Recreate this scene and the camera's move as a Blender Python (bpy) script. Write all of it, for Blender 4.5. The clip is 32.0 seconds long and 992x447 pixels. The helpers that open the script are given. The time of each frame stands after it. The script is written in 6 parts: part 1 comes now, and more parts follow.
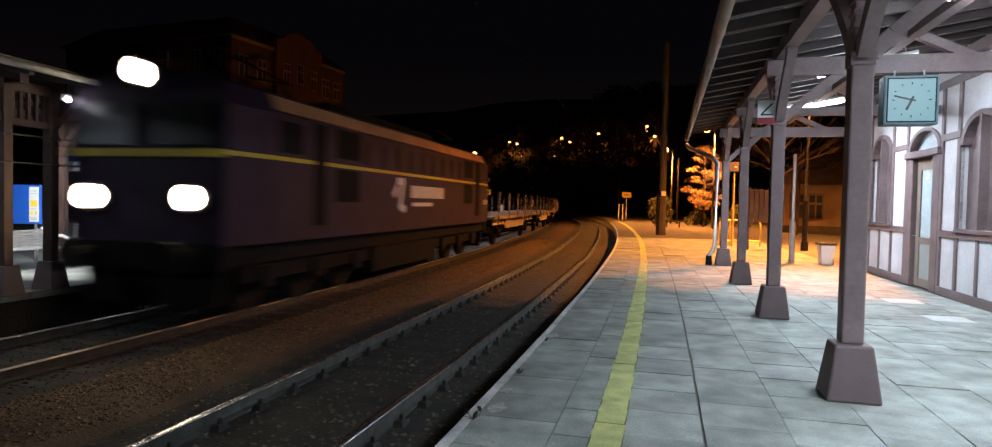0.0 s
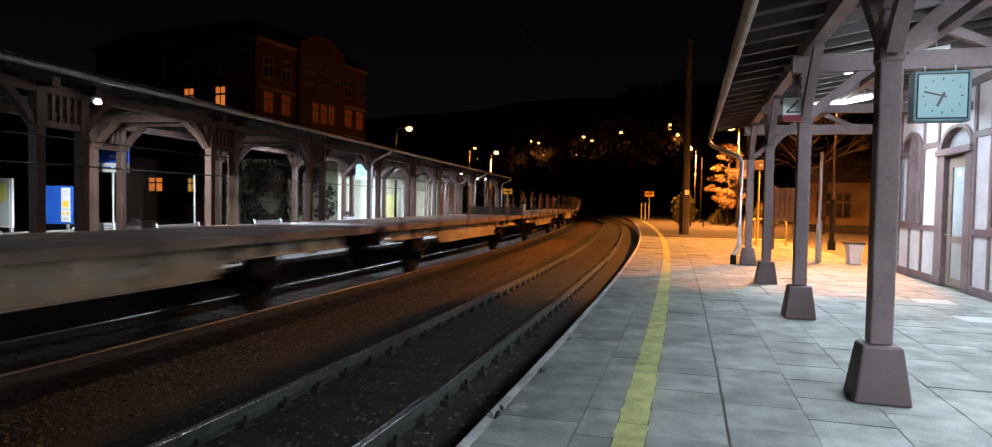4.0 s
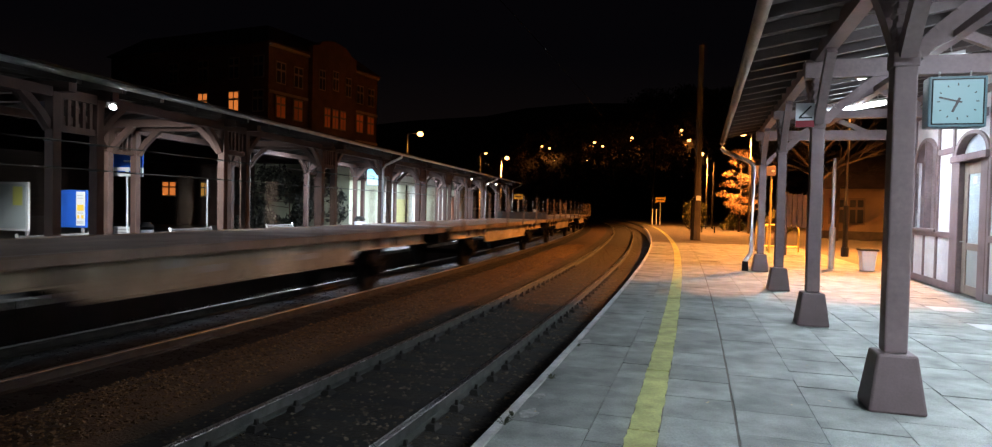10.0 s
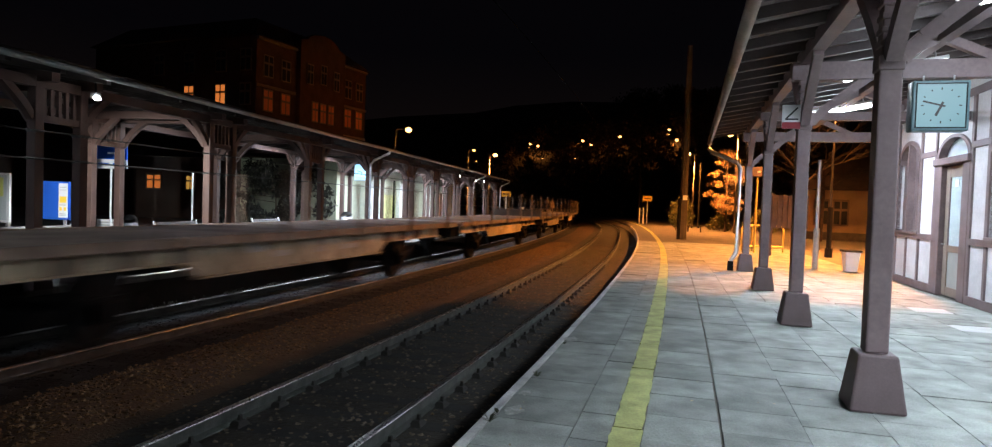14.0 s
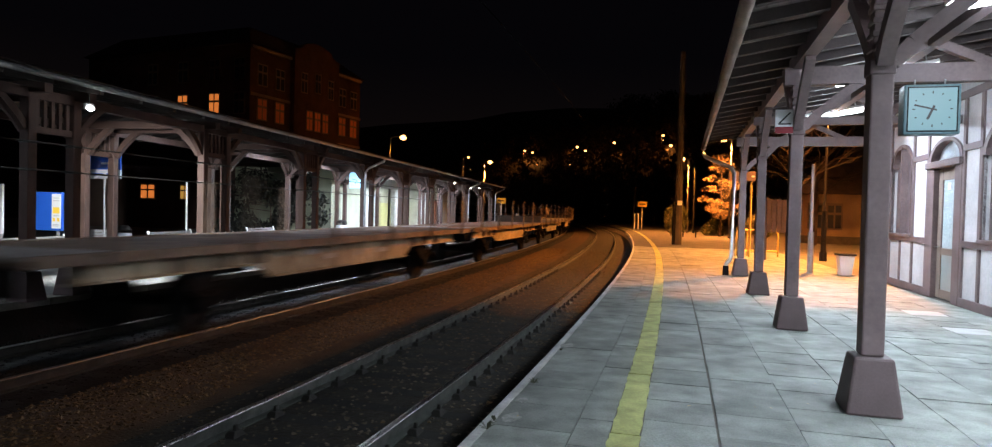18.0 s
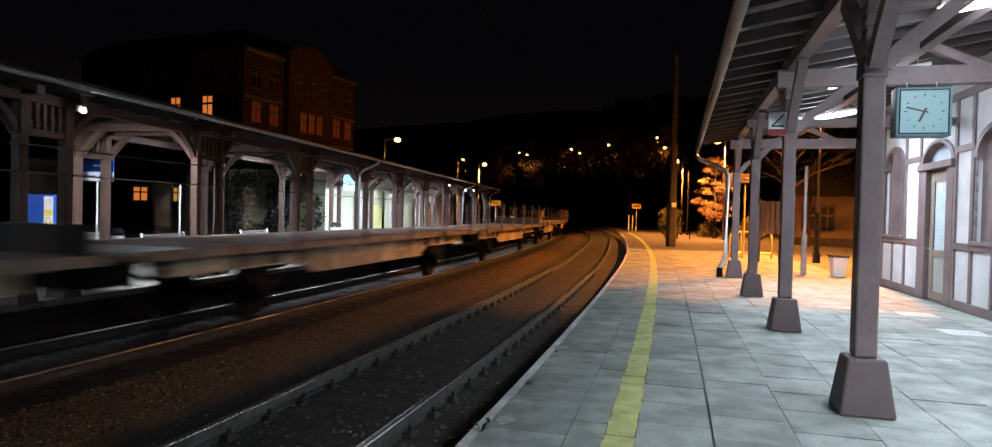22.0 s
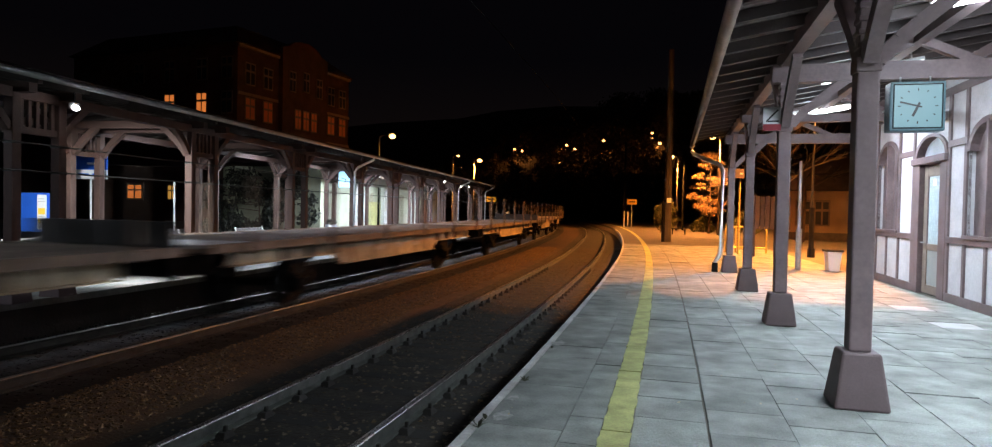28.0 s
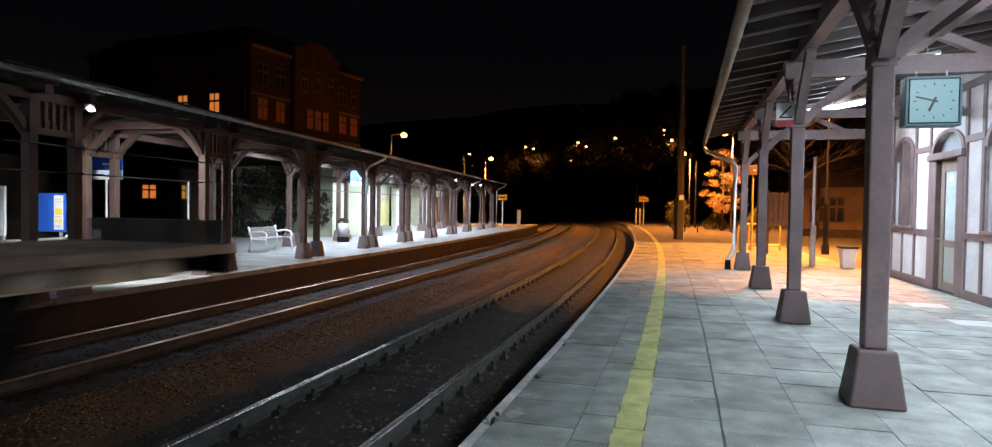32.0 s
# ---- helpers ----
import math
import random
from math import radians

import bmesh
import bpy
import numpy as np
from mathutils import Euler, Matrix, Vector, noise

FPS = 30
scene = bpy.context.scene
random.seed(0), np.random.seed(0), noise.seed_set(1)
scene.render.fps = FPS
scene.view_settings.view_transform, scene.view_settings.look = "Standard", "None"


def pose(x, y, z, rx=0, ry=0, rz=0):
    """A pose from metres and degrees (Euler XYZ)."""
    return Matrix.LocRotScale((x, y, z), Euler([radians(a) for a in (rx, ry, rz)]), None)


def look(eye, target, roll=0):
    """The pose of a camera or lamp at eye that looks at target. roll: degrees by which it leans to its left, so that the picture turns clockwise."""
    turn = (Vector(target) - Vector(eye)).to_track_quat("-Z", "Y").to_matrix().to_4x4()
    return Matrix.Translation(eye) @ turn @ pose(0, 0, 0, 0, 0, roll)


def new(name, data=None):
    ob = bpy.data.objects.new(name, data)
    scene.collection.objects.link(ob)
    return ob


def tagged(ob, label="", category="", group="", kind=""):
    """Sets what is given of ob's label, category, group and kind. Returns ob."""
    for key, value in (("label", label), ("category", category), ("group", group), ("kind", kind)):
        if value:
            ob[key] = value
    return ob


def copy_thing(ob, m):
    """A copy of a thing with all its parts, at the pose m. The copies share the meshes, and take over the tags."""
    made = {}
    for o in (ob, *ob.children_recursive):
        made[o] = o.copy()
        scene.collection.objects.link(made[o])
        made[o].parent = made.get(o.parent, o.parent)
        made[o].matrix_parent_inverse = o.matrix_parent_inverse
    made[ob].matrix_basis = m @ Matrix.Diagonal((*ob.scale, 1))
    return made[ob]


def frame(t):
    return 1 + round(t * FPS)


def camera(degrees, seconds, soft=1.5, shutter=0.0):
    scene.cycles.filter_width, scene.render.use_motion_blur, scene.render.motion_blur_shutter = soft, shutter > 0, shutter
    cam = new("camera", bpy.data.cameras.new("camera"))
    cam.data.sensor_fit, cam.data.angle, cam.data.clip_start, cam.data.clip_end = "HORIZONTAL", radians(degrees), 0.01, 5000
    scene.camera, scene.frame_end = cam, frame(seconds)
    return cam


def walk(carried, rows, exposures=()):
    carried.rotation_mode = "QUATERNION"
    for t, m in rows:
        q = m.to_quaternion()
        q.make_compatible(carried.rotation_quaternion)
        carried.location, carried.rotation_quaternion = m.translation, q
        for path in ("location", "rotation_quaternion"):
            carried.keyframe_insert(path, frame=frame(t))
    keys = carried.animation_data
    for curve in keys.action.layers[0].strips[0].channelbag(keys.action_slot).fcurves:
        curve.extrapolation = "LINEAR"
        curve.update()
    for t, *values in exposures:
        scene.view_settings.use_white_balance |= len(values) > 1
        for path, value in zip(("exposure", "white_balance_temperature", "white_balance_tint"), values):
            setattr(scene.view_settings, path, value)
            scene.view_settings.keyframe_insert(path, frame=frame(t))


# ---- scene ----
cam = camera(74.02, 32.0, soft=1.2, shutter=0.9)
EYE = (0.0, 0.0, 1.6)
# seconds, pitch, roll, yaw of the hand-held camera
PATH = [
    (0, -1.84, -1.21, -0.35), (0.5, -1.72, -1.41, 0.03), (1, -1.60, -1.20, 0.50), (1.5, -1.73, -1.06, 1.29),
    (2, -1.73, -0.95, 1.22), (2.5, -1.54, -0.96, 1.22), (3, -1.70, -0.97, 1.21), (3.5, -1.93, -1.01, 1.38),
    (5.5, -1.83, -1.13, 1.70), (6, -1.67, -1.24, 1.64), (6.5, -1.85, -1.14, 1.67), (7, -1.79, -1.12, 1.86),
    (7.5, -1.73, -1.12, 1.79), (8, -1.93, -1.15, 1.83), (8.5, -1.90, -1.28, 2.03), (9, -1.88, -1.27, 2.04),
    (9.5, -1.85, -1.38, 2.28), (10, -1.50, -1.24, 2.46), (10.5, -1.42, -1.34, 2.45), (11, -1.44, -1.40, 2.32),
    (11.5, -1.36, -1.53, 2.10), (12, -1.40, -1.63, 1.91), (12.5, -1.41, -1.51, 1.87), (13, -2.07, -1.58, 1.96),
    (13.5, -1.86, -1.77, 1.74), (14, -1.72, -1.95, 1.39), (14.5, -1.52, -1.87, 1.35), (16.5, -0.90, -1.48, 1.16),
    (17, -1.00, -1.40, 1.18), (17.5, -0.76, -1.39, 0.95), (18, -1.11, -1.44, 0.97), (18.5, -0.95, -1.32, 0.81),
    (19, -1.13, -1.19, 0.85), (19.5, -0.83, -1.15, 0.90), (20, -0.86, -1.24, 1.39), (20.5, -1.00, -1.21, 0.75),
    (21, -1.04, -1.31, 0.76), (21.5, -1.05, -1.37, 0.46), (22, -0.91, -1.39, 0.49), (22.5, -1.00, -1.43, 0.49),
    (23, -0.57, -1.49, 0.32), (23.5, -0.93, -1.22, 0.27), (24, -0.84, -1.19, 0.10), (24.5, -0.94, -1.07, 0.09),
    (25, -1.05, -0.98, 0.23), (25.5, -1.03, -1.05, 0.21), (27.5, -1.00, -1.06, -0.05), (28, -1.23, -1.12, 0.10),
    (28.5, -1.16, -1.20, 0.21), (29, -1.23, -1.26, 0.02), (29.5, -1.17, -1.19, 0.14), (30, -1.10, -1.23, 0.46),
    (30.5, -1.25, -1.18, 0.96), (31, -1.57, -0.84, 0.87), (31.5, -1.38, -0.87, 0.84), (32, -1.41, -0.84, 1.10),
]
walk(cam, [(t, pose(*EYE, 90 + p, r, y)) for t, p, r, y in PATH])

# ---- world and light ----
world = bpy.data.worlds.new("night")
scene.world = world
world.use_nodes = True
wn = world.node_tree
wco = wn.nodes.new("ShaderNodeTexCoord")
wsep = wn.nodes.new("ShaderNodeSeparateXYZ")
wmap = wn.nodes.new("ShaderNodeMapRange")
wmap.inputs[1].default_value, wmap.inputs[2].default_value = 0.0, 0.22
wmix = wn.nodes.new("ShaderNodeMix")
wmix.data_type = "RGBA"
wmix.inputs[6].default_value = (0.0056, 0.0036, 0.0030, 1)
wmix.inputs[7].default_value = (0.0014, 0.0012, 0.0018, 1)
wn.links.new(wco.outputs["Generated"], wsep.inputs[0])
wn.links.new(wsep.outputs[2], wmap.inputs[0])
wn.links.new(wmap.outputs[0], wmix.inputs[0])
wn.links.new(wmix.outputs[2], wn.nodes["Background"].inputs[0])
wn.nodes["Background"].inputs[1].default_value = 1.0
scene.view_settings.exposure = 0.0

SODIUM = (1.0, 0.345, 0.07)
COOL = (0.72, 0.835, 1.0)


def lamp(name, kind, power, color, m, size=0.2, size_y=None, spot=None, spread=None):
    d = bpy.data.lights.new(name, kind)
    d.energy, d.color = power, color
    if kind == "AREA":
        d.shape, d.size, d.size_y = "RECTANGLE", size, size_y or size
        d.spread = radians(spread or 180)
    else:
        d.shadow_soft_size = size
    if spot:
        d.spot_size, d.spot_blend = radians(spot), 0.6
    ob = new(name, d)
    ob.matrix_world = m
    return ob


# ---- track geometry: distance s along the near track, offset d to the right of it ----
KNOTS, CURV = (-12, 0, 15, 30, 45, 60, 90), (0, -0.0034, -0.0017, -0.0032, -0.0012, -0.0028, -0.0038)
_S = np.arange(-620.0, 620.0, 0.5)
_k = np.interp(_S, KNOTS, CURV)
_i0 = int(np.argmin(abs(_S)))
_a = np.cumsum(_k) * 0.5
_a = _a - _a[_i0] + 0.2773
_x, _y = np.cumsum(np.sin(_a)) * 0.5, np.cumsum(np.cos(_a)) * 0.5
_x, _y = _x - _x[_i0] - 3.38, _y - _y[_i0]
FAR, RAIL, EDGE, EDGE2, PLAT2 = -4.55, -0.35, 1.83, -6.36, 0.05


def TR(s, d=0.0, z=0.0):
    a = np.interp(s, _S, _a)
    return Vector((np.interp(s, _S, _x) + d * math.cos(a), np.interp(s, _S, _y) - d * math.sin(a), z))


def HD(s):
    return -math.degrees(np.interp(s, _S, _a))


# ---- the near canopy's own axes: x to the wall, y along the platform ----
CAN = pose(2.82, 5.41, 0, 0, 0, -14.9)


# ---- materials ----
def material(name, base, rough=0.7, metal=0.0, var=0.25, scale=6.0, fine=60.0, bump=0.15, tint=None, spec=0.4, random_tone=0.0, dirt=0.0):
    m = bpy.data.materials.new(name)
    m.use_nodes = True
    nt = m.node_tree
    bsdf = nt.nodes["Principled BSDF"]
    bsdf.inputs["Metallic"].default_value = metal
    bsdf.inputs["Specular IOR Level"].default_value = spec
    co = nt.nodes.new("ShaderNodeTexCoord")
    n1 = nt.nodes.new("ShaderNodeTexNoise")
    n1.inputs["Scale"].default_value, n1.inputs["Detail"].default_value = scale, 5
    n2 = nt.nodes.new("ShaderNodeTexNoise")
    n2.inputs["Scale"].default_value, n2.inputs["Detail"].default_value = fine, 4
    for n in (n1, n2):
        nt.links.new(co.outputs["Object"], n.inputs["Vector"])
    mix = nt.nodes.new("ShaderNodeMix")
    mix.data_type = "RGBA"
    tint = tint or tuple(c * 0.55 for c in base)
    mix.inputs[6].default_value = (*[min(1, c * (1 + var * 0.6)) for c in base], 1)
    mix.inputs[7].default_value = (*tint, 1)
    ramp = nt.nodes.new("ShaderNodeMapRange")
    ramp.inputs[1].default_value, ramp.inputs[2].default_value = 0.35, 0.75
    ramp.inputs[3].default_value, ramp.inputs[4].default_value = 0.0, min(1.0, var * 2.4)
    nt.links.new(n1.outputs["Fac"], ramp.inputs[0])
    nt.links.new(ramp.outputs[0], mix.inputs[0])
    mul = nt.nodes.new("ShaderNodeMix")
    mul.data_type, mul.blend_type = "RGBA", "MULTIPLY"
    mul.inputs[0].default_value = min(1.0, var * 2)
    g = nt.nodes.new("ShaderNodeMapRange")
    g.inputs[1].default_value, g.inputs[2].default_value, g.inputs[3].default_value, g.inputs[4].default_value = 0.3, 0.7, 0.72, 1.15
    nt.links.new(n2.outputs["Fac"], g.inputs[0])
    nt.links.new(mix.outputs[2], mul.inputs[6])
    nt.links.new(g.outputs[0], mul.inputs[7])
    out = mul.outputs[2]
    if random_tone:
        oi = nt.nodes.new("ShaderNodeObjectInfo")
        r = nt.nodes.new("ShaderNodeMapRange")
        r.inputs[3].default_value, r.inputs[4].default_value = 1 - random_tone, 1 + random_tone
        nt.links.new(oi.outputs["Random"], r.inputs[0])
        m2 = nt.nodes.new("ShaderNodeMix")
        m2.data_type, m2.blend_type = "RGBA", "MULTIPLY"
        m2.inputs[0].default_value = 1.0
        nt.links.new(out, m2.inputs[6])
        nt.links.new(r.outputs[0], m2.inputs[7])
        out = m2.outputs[2]
        geo = nt.nodes.new("ShaderNodeNewGeometry")
        r2 = nt.nodes.new("ShaderNodeMapRange")
        r2.inputs[3].default_value, r2.inputs[4].default_value = 1 - random_tone, 1 + random_tone
        nt.links.new(geo.outputs["Random Per Island"], r2.inputs[0])
        m3 = nt.nodes.new("ShaderNodeMix")
        m3.data_type, m3.blend_type = "RGBA", "MULTIPLY"
        m3.inputs[0].default_value = 1.0
        nt.links.new(out, m3.inputs[6])
        nt.links.new(r2.outputs[0], m3.inputs[7])
        out = m3.outputs[2]
    if dirt:
        n3 = nt.nodes.new("ShaderNodeTexNoise")
        n3.inputs["Scale"].default_value, n3.inputs["Detail"].default_value = 1.3, 6
        geo2 = nt.nodes.new("ShaderNodeNewGeometry")
        nt.links.new(geo2.outputs["Position"], n3.inputs["Vector"])
        r3 = nt.nodes.new("ShaderNodeMapRange")
        r3.inputs[1].default_value, r3.inputs[2].default_value, r3.inputs[3].default_value, r3.inputs[4].default_value = 0.42, 0.72, 1.0, 1 - dirt
        nt.links.new(n3.outputs["Fac"], r3.inputs[0])
        m4 = nt.nodes.new("ShaderNodeMix")
        m4.data_type, m4.blend_type = "RGBA", "MULTIPLY"
        m4.inputs[0].default_value = 1.0
        nt.links.new(out, m4.inputs[6])
        nt.links.new(r3.outputs[0], m4.inputs[7])
        out = m4.outputs[2]
    nt.links.new(out, bsdf.inputs["Base Color"])
    rr = nt.nodes.new("ShaderNodeMapRange")
    rr.inputs[3].default_value, rr.inputs[4].default_value = max(0.02, rough - 0.12), min(1, rough + 0.12)
    nt.links.new(n2.outputs["Fac"], rr.inputs[0])
    nt.links.new(rr.outputs[0], bsdf.inputs["Roughness"])
    if bump:
        b = nt.nodes.new("ShaderNodeBump")
        b.inputs["Strength"].default_value, b.inputs["Distance"].default_value = bump, 0.02
        nt.links.new(n2.outputs["Fac"], b.inputs["Height"])
        nt.links.new(b.outputs[0], bsdf.inputs["Normal"])
    return m


def glow(name, color, strength):
    m = bpy.data.materials.new(name)
    m.use_nodes = True
    b = m.node_tree.nodes["Principled BSDF"]
    b.inputs["Base Color"].default_value = (*color, 1)
    b.inputs["Emission Color"].default_value = (*color, 1)
    b.inputs["Emission Strength"].default_value = strength
    return m


def glass(name, color=(0.6, 0.7, 0.7), rough=0.05):
    m = bpy.data.materials.new(name)
    m.use_nodes = True
    b = m.node_tree.nodes["Principled BSDF"]
    b.inputs["Base Color"].default_value = (*color, 1)
    b.inputs["Roughness"].default_value = rough
    b.inputs["Transmission Weight"].default_value = 0.9
    return m


M_SLAB = material("concrete slab", (0.276, 0.294, 0.262), 0.75, var=0.36, scale=3.4, fine=55, bump=0.35, random_tone=0.12, dirt=0.42)
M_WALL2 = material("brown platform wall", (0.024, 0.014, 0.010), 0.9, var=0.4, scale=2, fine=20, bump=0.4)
# boards of the far roof, darker than M_BOARD
M_DECK2 = material("dark far roof boards", (0.045, 0.036, 0.032), 0.8, var=0.35, scale=2, fine=25, bump=0.3)
M_EDGE = material("edge concrete", (0.52, 0.51, 0.48), 0.8, var=0.3, scale=3, fine=40, bump=0.3, dirt=0.3)
M_PLAT2 = material("trodden grey paving", (0.165, 0.168, 0.155), 0.8, var=0.3, scale=1.6, fine=40, bump=0.3, dirt=0.4)
# edge stones of the far platform, darker than M_EDGE
M_EDGE2 = material("darker edge concrete", (0.24, 0.225, 0.20), 0.85, var=0.35, scale=3, fine=40, bump=0.3, dirt=0.4)
M_YELLOW = material("worn yellow paint", (0.44, 0.46, 0.165), 0.7, var=0.35, scale=5, fine=50, tint=(0.26, 0.25, 0.10), random_tone=0.08, dirt=0.25)
M_SLABPALE = material("new pale concrete slab", (0.42, 0.42, 0.41), 0.7, var=0.15, scale=3, fine=45, bump=0.2)
M_ASPHALT = material("trodden pavement", (0.125, 0.112, 0.092), 0.9, var=0.3, scale=1.2, fine=50, bump=0.3, dirt=0.3)
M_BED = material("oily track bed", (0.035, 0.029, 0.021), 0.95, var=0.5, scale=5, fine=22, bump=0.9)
M_BALLAST = material("ballast", (0.070, 0.043, 0.023), 0.95, var=0.45, scale=1.5, fine=30, bump=0.9, random_tone=0.25)
M_STONE = material("ballast stone", (0.118, 0.076, 0.037), 0.9, var=0.3, scale=9, fine=60, bump=0.3, random_tone=0.55)
M_RAIL = material("rusty rail", (0.085, 0.088, 0.076), 0.75, metal=0.2, var=0.4, scale=5, fine=60)
M_HEAD = material("polished rail head", (0.55, 0.54, 0.52), 0.27, metal=1.0, var=0.15, scale=2, fine=80, bump=0.02)
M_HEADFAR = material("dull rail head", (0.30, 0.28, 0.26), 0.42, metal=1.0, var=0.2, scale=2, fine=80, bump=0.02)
M_OILY = material("oily stone", (0.082, 0.064, 0.044), 0.85, var=0.4, scale=9, fine=60, bump=0.3, random_tone=0.5)
# bed and stones of the far track, darker than the near ones
M_BEDFAR = material("dark far track bed", (0.010, 0.0095, 0.008), 0.95, var=0.5, scale=5, fine=22, bump=0.9)
M_STONEFAR = material("dark far stone", (0.024, 0.020, 0.016), 0.9, var=0.4, scale=9, fine=60, bump=0.3, random_tone=0.5)
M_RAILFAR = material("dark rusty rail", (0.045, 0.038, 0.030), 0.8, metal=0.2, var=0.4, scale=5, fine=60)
M_CLIP = material("greasy rail clip", (0.030, 0.027, 0.022), 0.8, var=0.3, scale=20)
M_SLEEPER = material("concrete sleeper", (0.024, 0.023, 0.020), 0.9, var=0.35, scale=5, fine=40, random_tone=0.2)
M_TIMBER = material("brown painted timber", (0.155, 0.112, 0.110), 0.55, var=0.25, scale=2.5, fine=22, bump=0.07, tint=(0.080, 0.056, 0.054))
M_TIMBER_L = material("red-brown timber", (0.060, 0.033, 0.026), 0.75, var=0.3, scale=2.5, fine=30, bump=0.25)
M_BASE = material("painted concrete plinth", (0.108, 0.076, 0.074), 0.6, var=0.2, scale=3, fine=60, bump=0.05)
M_BOARD = material("grey roof boards", (0.25, 0.205, 0.198), 0.75, var=0.35, scale=2.0, fine=25, bump=0.3, random_tone=0.2)
M_RAFTER = material("dark rafters", (0.052, 0.038, 0.035), 0.65, var=0.25, scale=2.5, fine=30, bump=0.25)
M_ZINC = material("zinc gutter", (0.66, 0.68, 0.70), 0.38, metal=0.7, var=0.2, scale=4, fine=30, bump=0.1)
M_PLASTER = material("whitewashed plaster", (0.54, 0.53, 0.53), 0.85, var=0.16, scale=2.2, fine=25, bump=0.2, dirt=0.12)
M_DOOR = material("varnished door", (0.20, 0.155, 0.12), 0.5, var=0.2, scale=3, fine=30)
M_GUTTER = material("dull tan gutter", (0.44, 0.35, 0.28), 0.6, metal=0.2, var=0.25, scale=3, fine=30, bump=0.1)
M_CONC = material("weathered pole concrete", (0.060, 0.047, 0.034), 0.9, var=0.3, scale=2, fine=30, bump=0.3)
M_UPOLE = material("dark weathered pole", (0.028, 0.023, 0.018), 0.85, var=0.3, scale=3, fine=25, bump=0.3)
M_DARK = material("dark metal", (0.009, 0.0085, 0.008), 0.9, var=0.3, scale=5, spec=0.12)
M_STEEL = material("galvanised steel", (0.38, 0.38, 0.38), 0.5, metal=0.6, var=0.2, scale=5)
M_WHITE = material("white enamel", (0.62, 0.63, 0.63), 0.4, var=0.08, scale=4, bump=0.0)
M_BLACK = material("black paint", (0.012, 0.012, 0.012), 0.5, var=0.1, scale=4, bump=0.0)
M_RED = material("red paint", (0.22, 0.022, 0.03), 0.5, var=0.1, scale=4, bump=0.0)
M_BLUE = material("blue enamel", (0.015, 0.085, 0.42), 0.4, var=0.1, scale=4, bump=0.0)
M_TEXT = material("pale lettering", (0.6, 0.62, 0.65), 0.5, var=0.05, bump=0.0)
M_ORANGE = material("yellow sign", (0.75, 0.50, 0.05), 0.5, var=0.1, scale=4, bump=0.0)
M_PIPEY = material("yellow tube", (0.62, 0.47, 0.16), 0.5, var=0.15, scale=5)
M_BRICK = material("dark brick", (0.105, 0.060, 0.047), 0.9, var=0.3, scale=1.2, fine=18, bump=0.3)
M_RENDER = material("ochre render", (0.52, 0.37, 0.23), 0.9, var=0.25, scale=0.9, fine=18, bump=0.2)
M_ROOF = material("roof tiles", (0.09, 0.06, 0.05), 0.85, var=0.3, scale=2, fine=20, bump=0.4)
M_POLE = material("weathered pole", (0.15, 0.13, 0.11), 0.85, var=0.3, scale=3, fine=25, bump=0.3)
M_GROUND = material("earth and grass", (0.060, 0.046, 0.030), 0.95, var=0.4, scale=0.4, fine=6, bump=0.5)
M_BARK = material("bark", (0.10, 0.072, 0.05), 0.9, var=0.4, scale=6, fine=40, bump=0.6)
M_LEAF = material("dry leaves", (0.30, 0.195, 0.10), 0.7, var=0.35, scale=3, fine=15, bump=0.1, random_tone=0.3)
# leaf green for the pavilion shrub, its dim light put into the colour
M_IVY = material("shade-darkened shrub leaves", (0.030, 0.031, 0.022), 0.75, var=0.35, scale=3, fine=15, bump=0.1, random_tone=0.3)
M_BUSH = material("bush leaves", (0.17, 0.165, 0.05), 0.7, var=0.35, scale=3, fine=15, bump=0.1, random_tone=0.3)
M_GLASSDARK = material("dark window glass", (0.01, 0.012, 0.015), 0.38, var=0.1, scale=1, bump=0.0)
M_TUBE = glow("fluorescent tube", (0.85, 0.94, 1.0), 22)
M_SODGLOW = glow("sodium lamp bowl", (1.0, 0.48, 0.14), 7.0)
M_SODFAR = glow("distant sodium lamp", (1.0, 0.42, 0.12), 5.0)
M_LITWIN = glow("lit window", (1.0, 0.27, 0.055), 0.6)
M_LITYEL = glow("yellow lit window", (1.0, 0.50, 0.10), 0.42)
M_LITDIM = glow("dimly lit window", (0.8, 0.26, 0.09), 0.0065)
M_CLOCK = glow("lit clock face", (0.24, 0.47, 0.50), 0.42)
M_CLOCK2 = glow("bright clock face", (0.28, 0.60, 0.75), 0.75)
M_CLOCK.node_tree.nodes["Principled BSDF"].inputs["Base Color"].default_value = (0.035, 0.07, 0.075, 1)


# ---- mesh helpers ----
def part(name, bm, mat, parent=None, label="", smooth=False):
    me = bpy.data.meshes.new(name)
    bm.to_mesh(me)
    bm.free()
    for mt in (mat if isinstance(mat, (list, tuple)) else [mat]):
        me.materials.append(mt)
    if smooth:
        for p in me.polygons:
            p.use_smooth = True
    ob = new(name, me)
    ob.parent = parent
    if label:
        ob["label"] = label
    return ob


def thing(name, label, category, m=None, group="", kind=""):
    ob = new(name)
    ob.empty_display_size = 0.2
    if m is not None:
        ob.matrix_world = m
    return tagged(ob, label, category, group, kind)


def B():
    return bmesh.new()


def hexa(bm, p):
    """Eight corners: four below, four above, both counter-clockwise."""
    v = [bm.verts.new(q) for q in p]
    for f in ((3, 2, 1, 0), (4, 5, 6, 7), (0, 1, 5, 4), (1, 2, 6, 5), (2, 3, 7, 6), (3, 0, 4, 7)):
        bm.faces.new([v[i] for i in f])
    return v


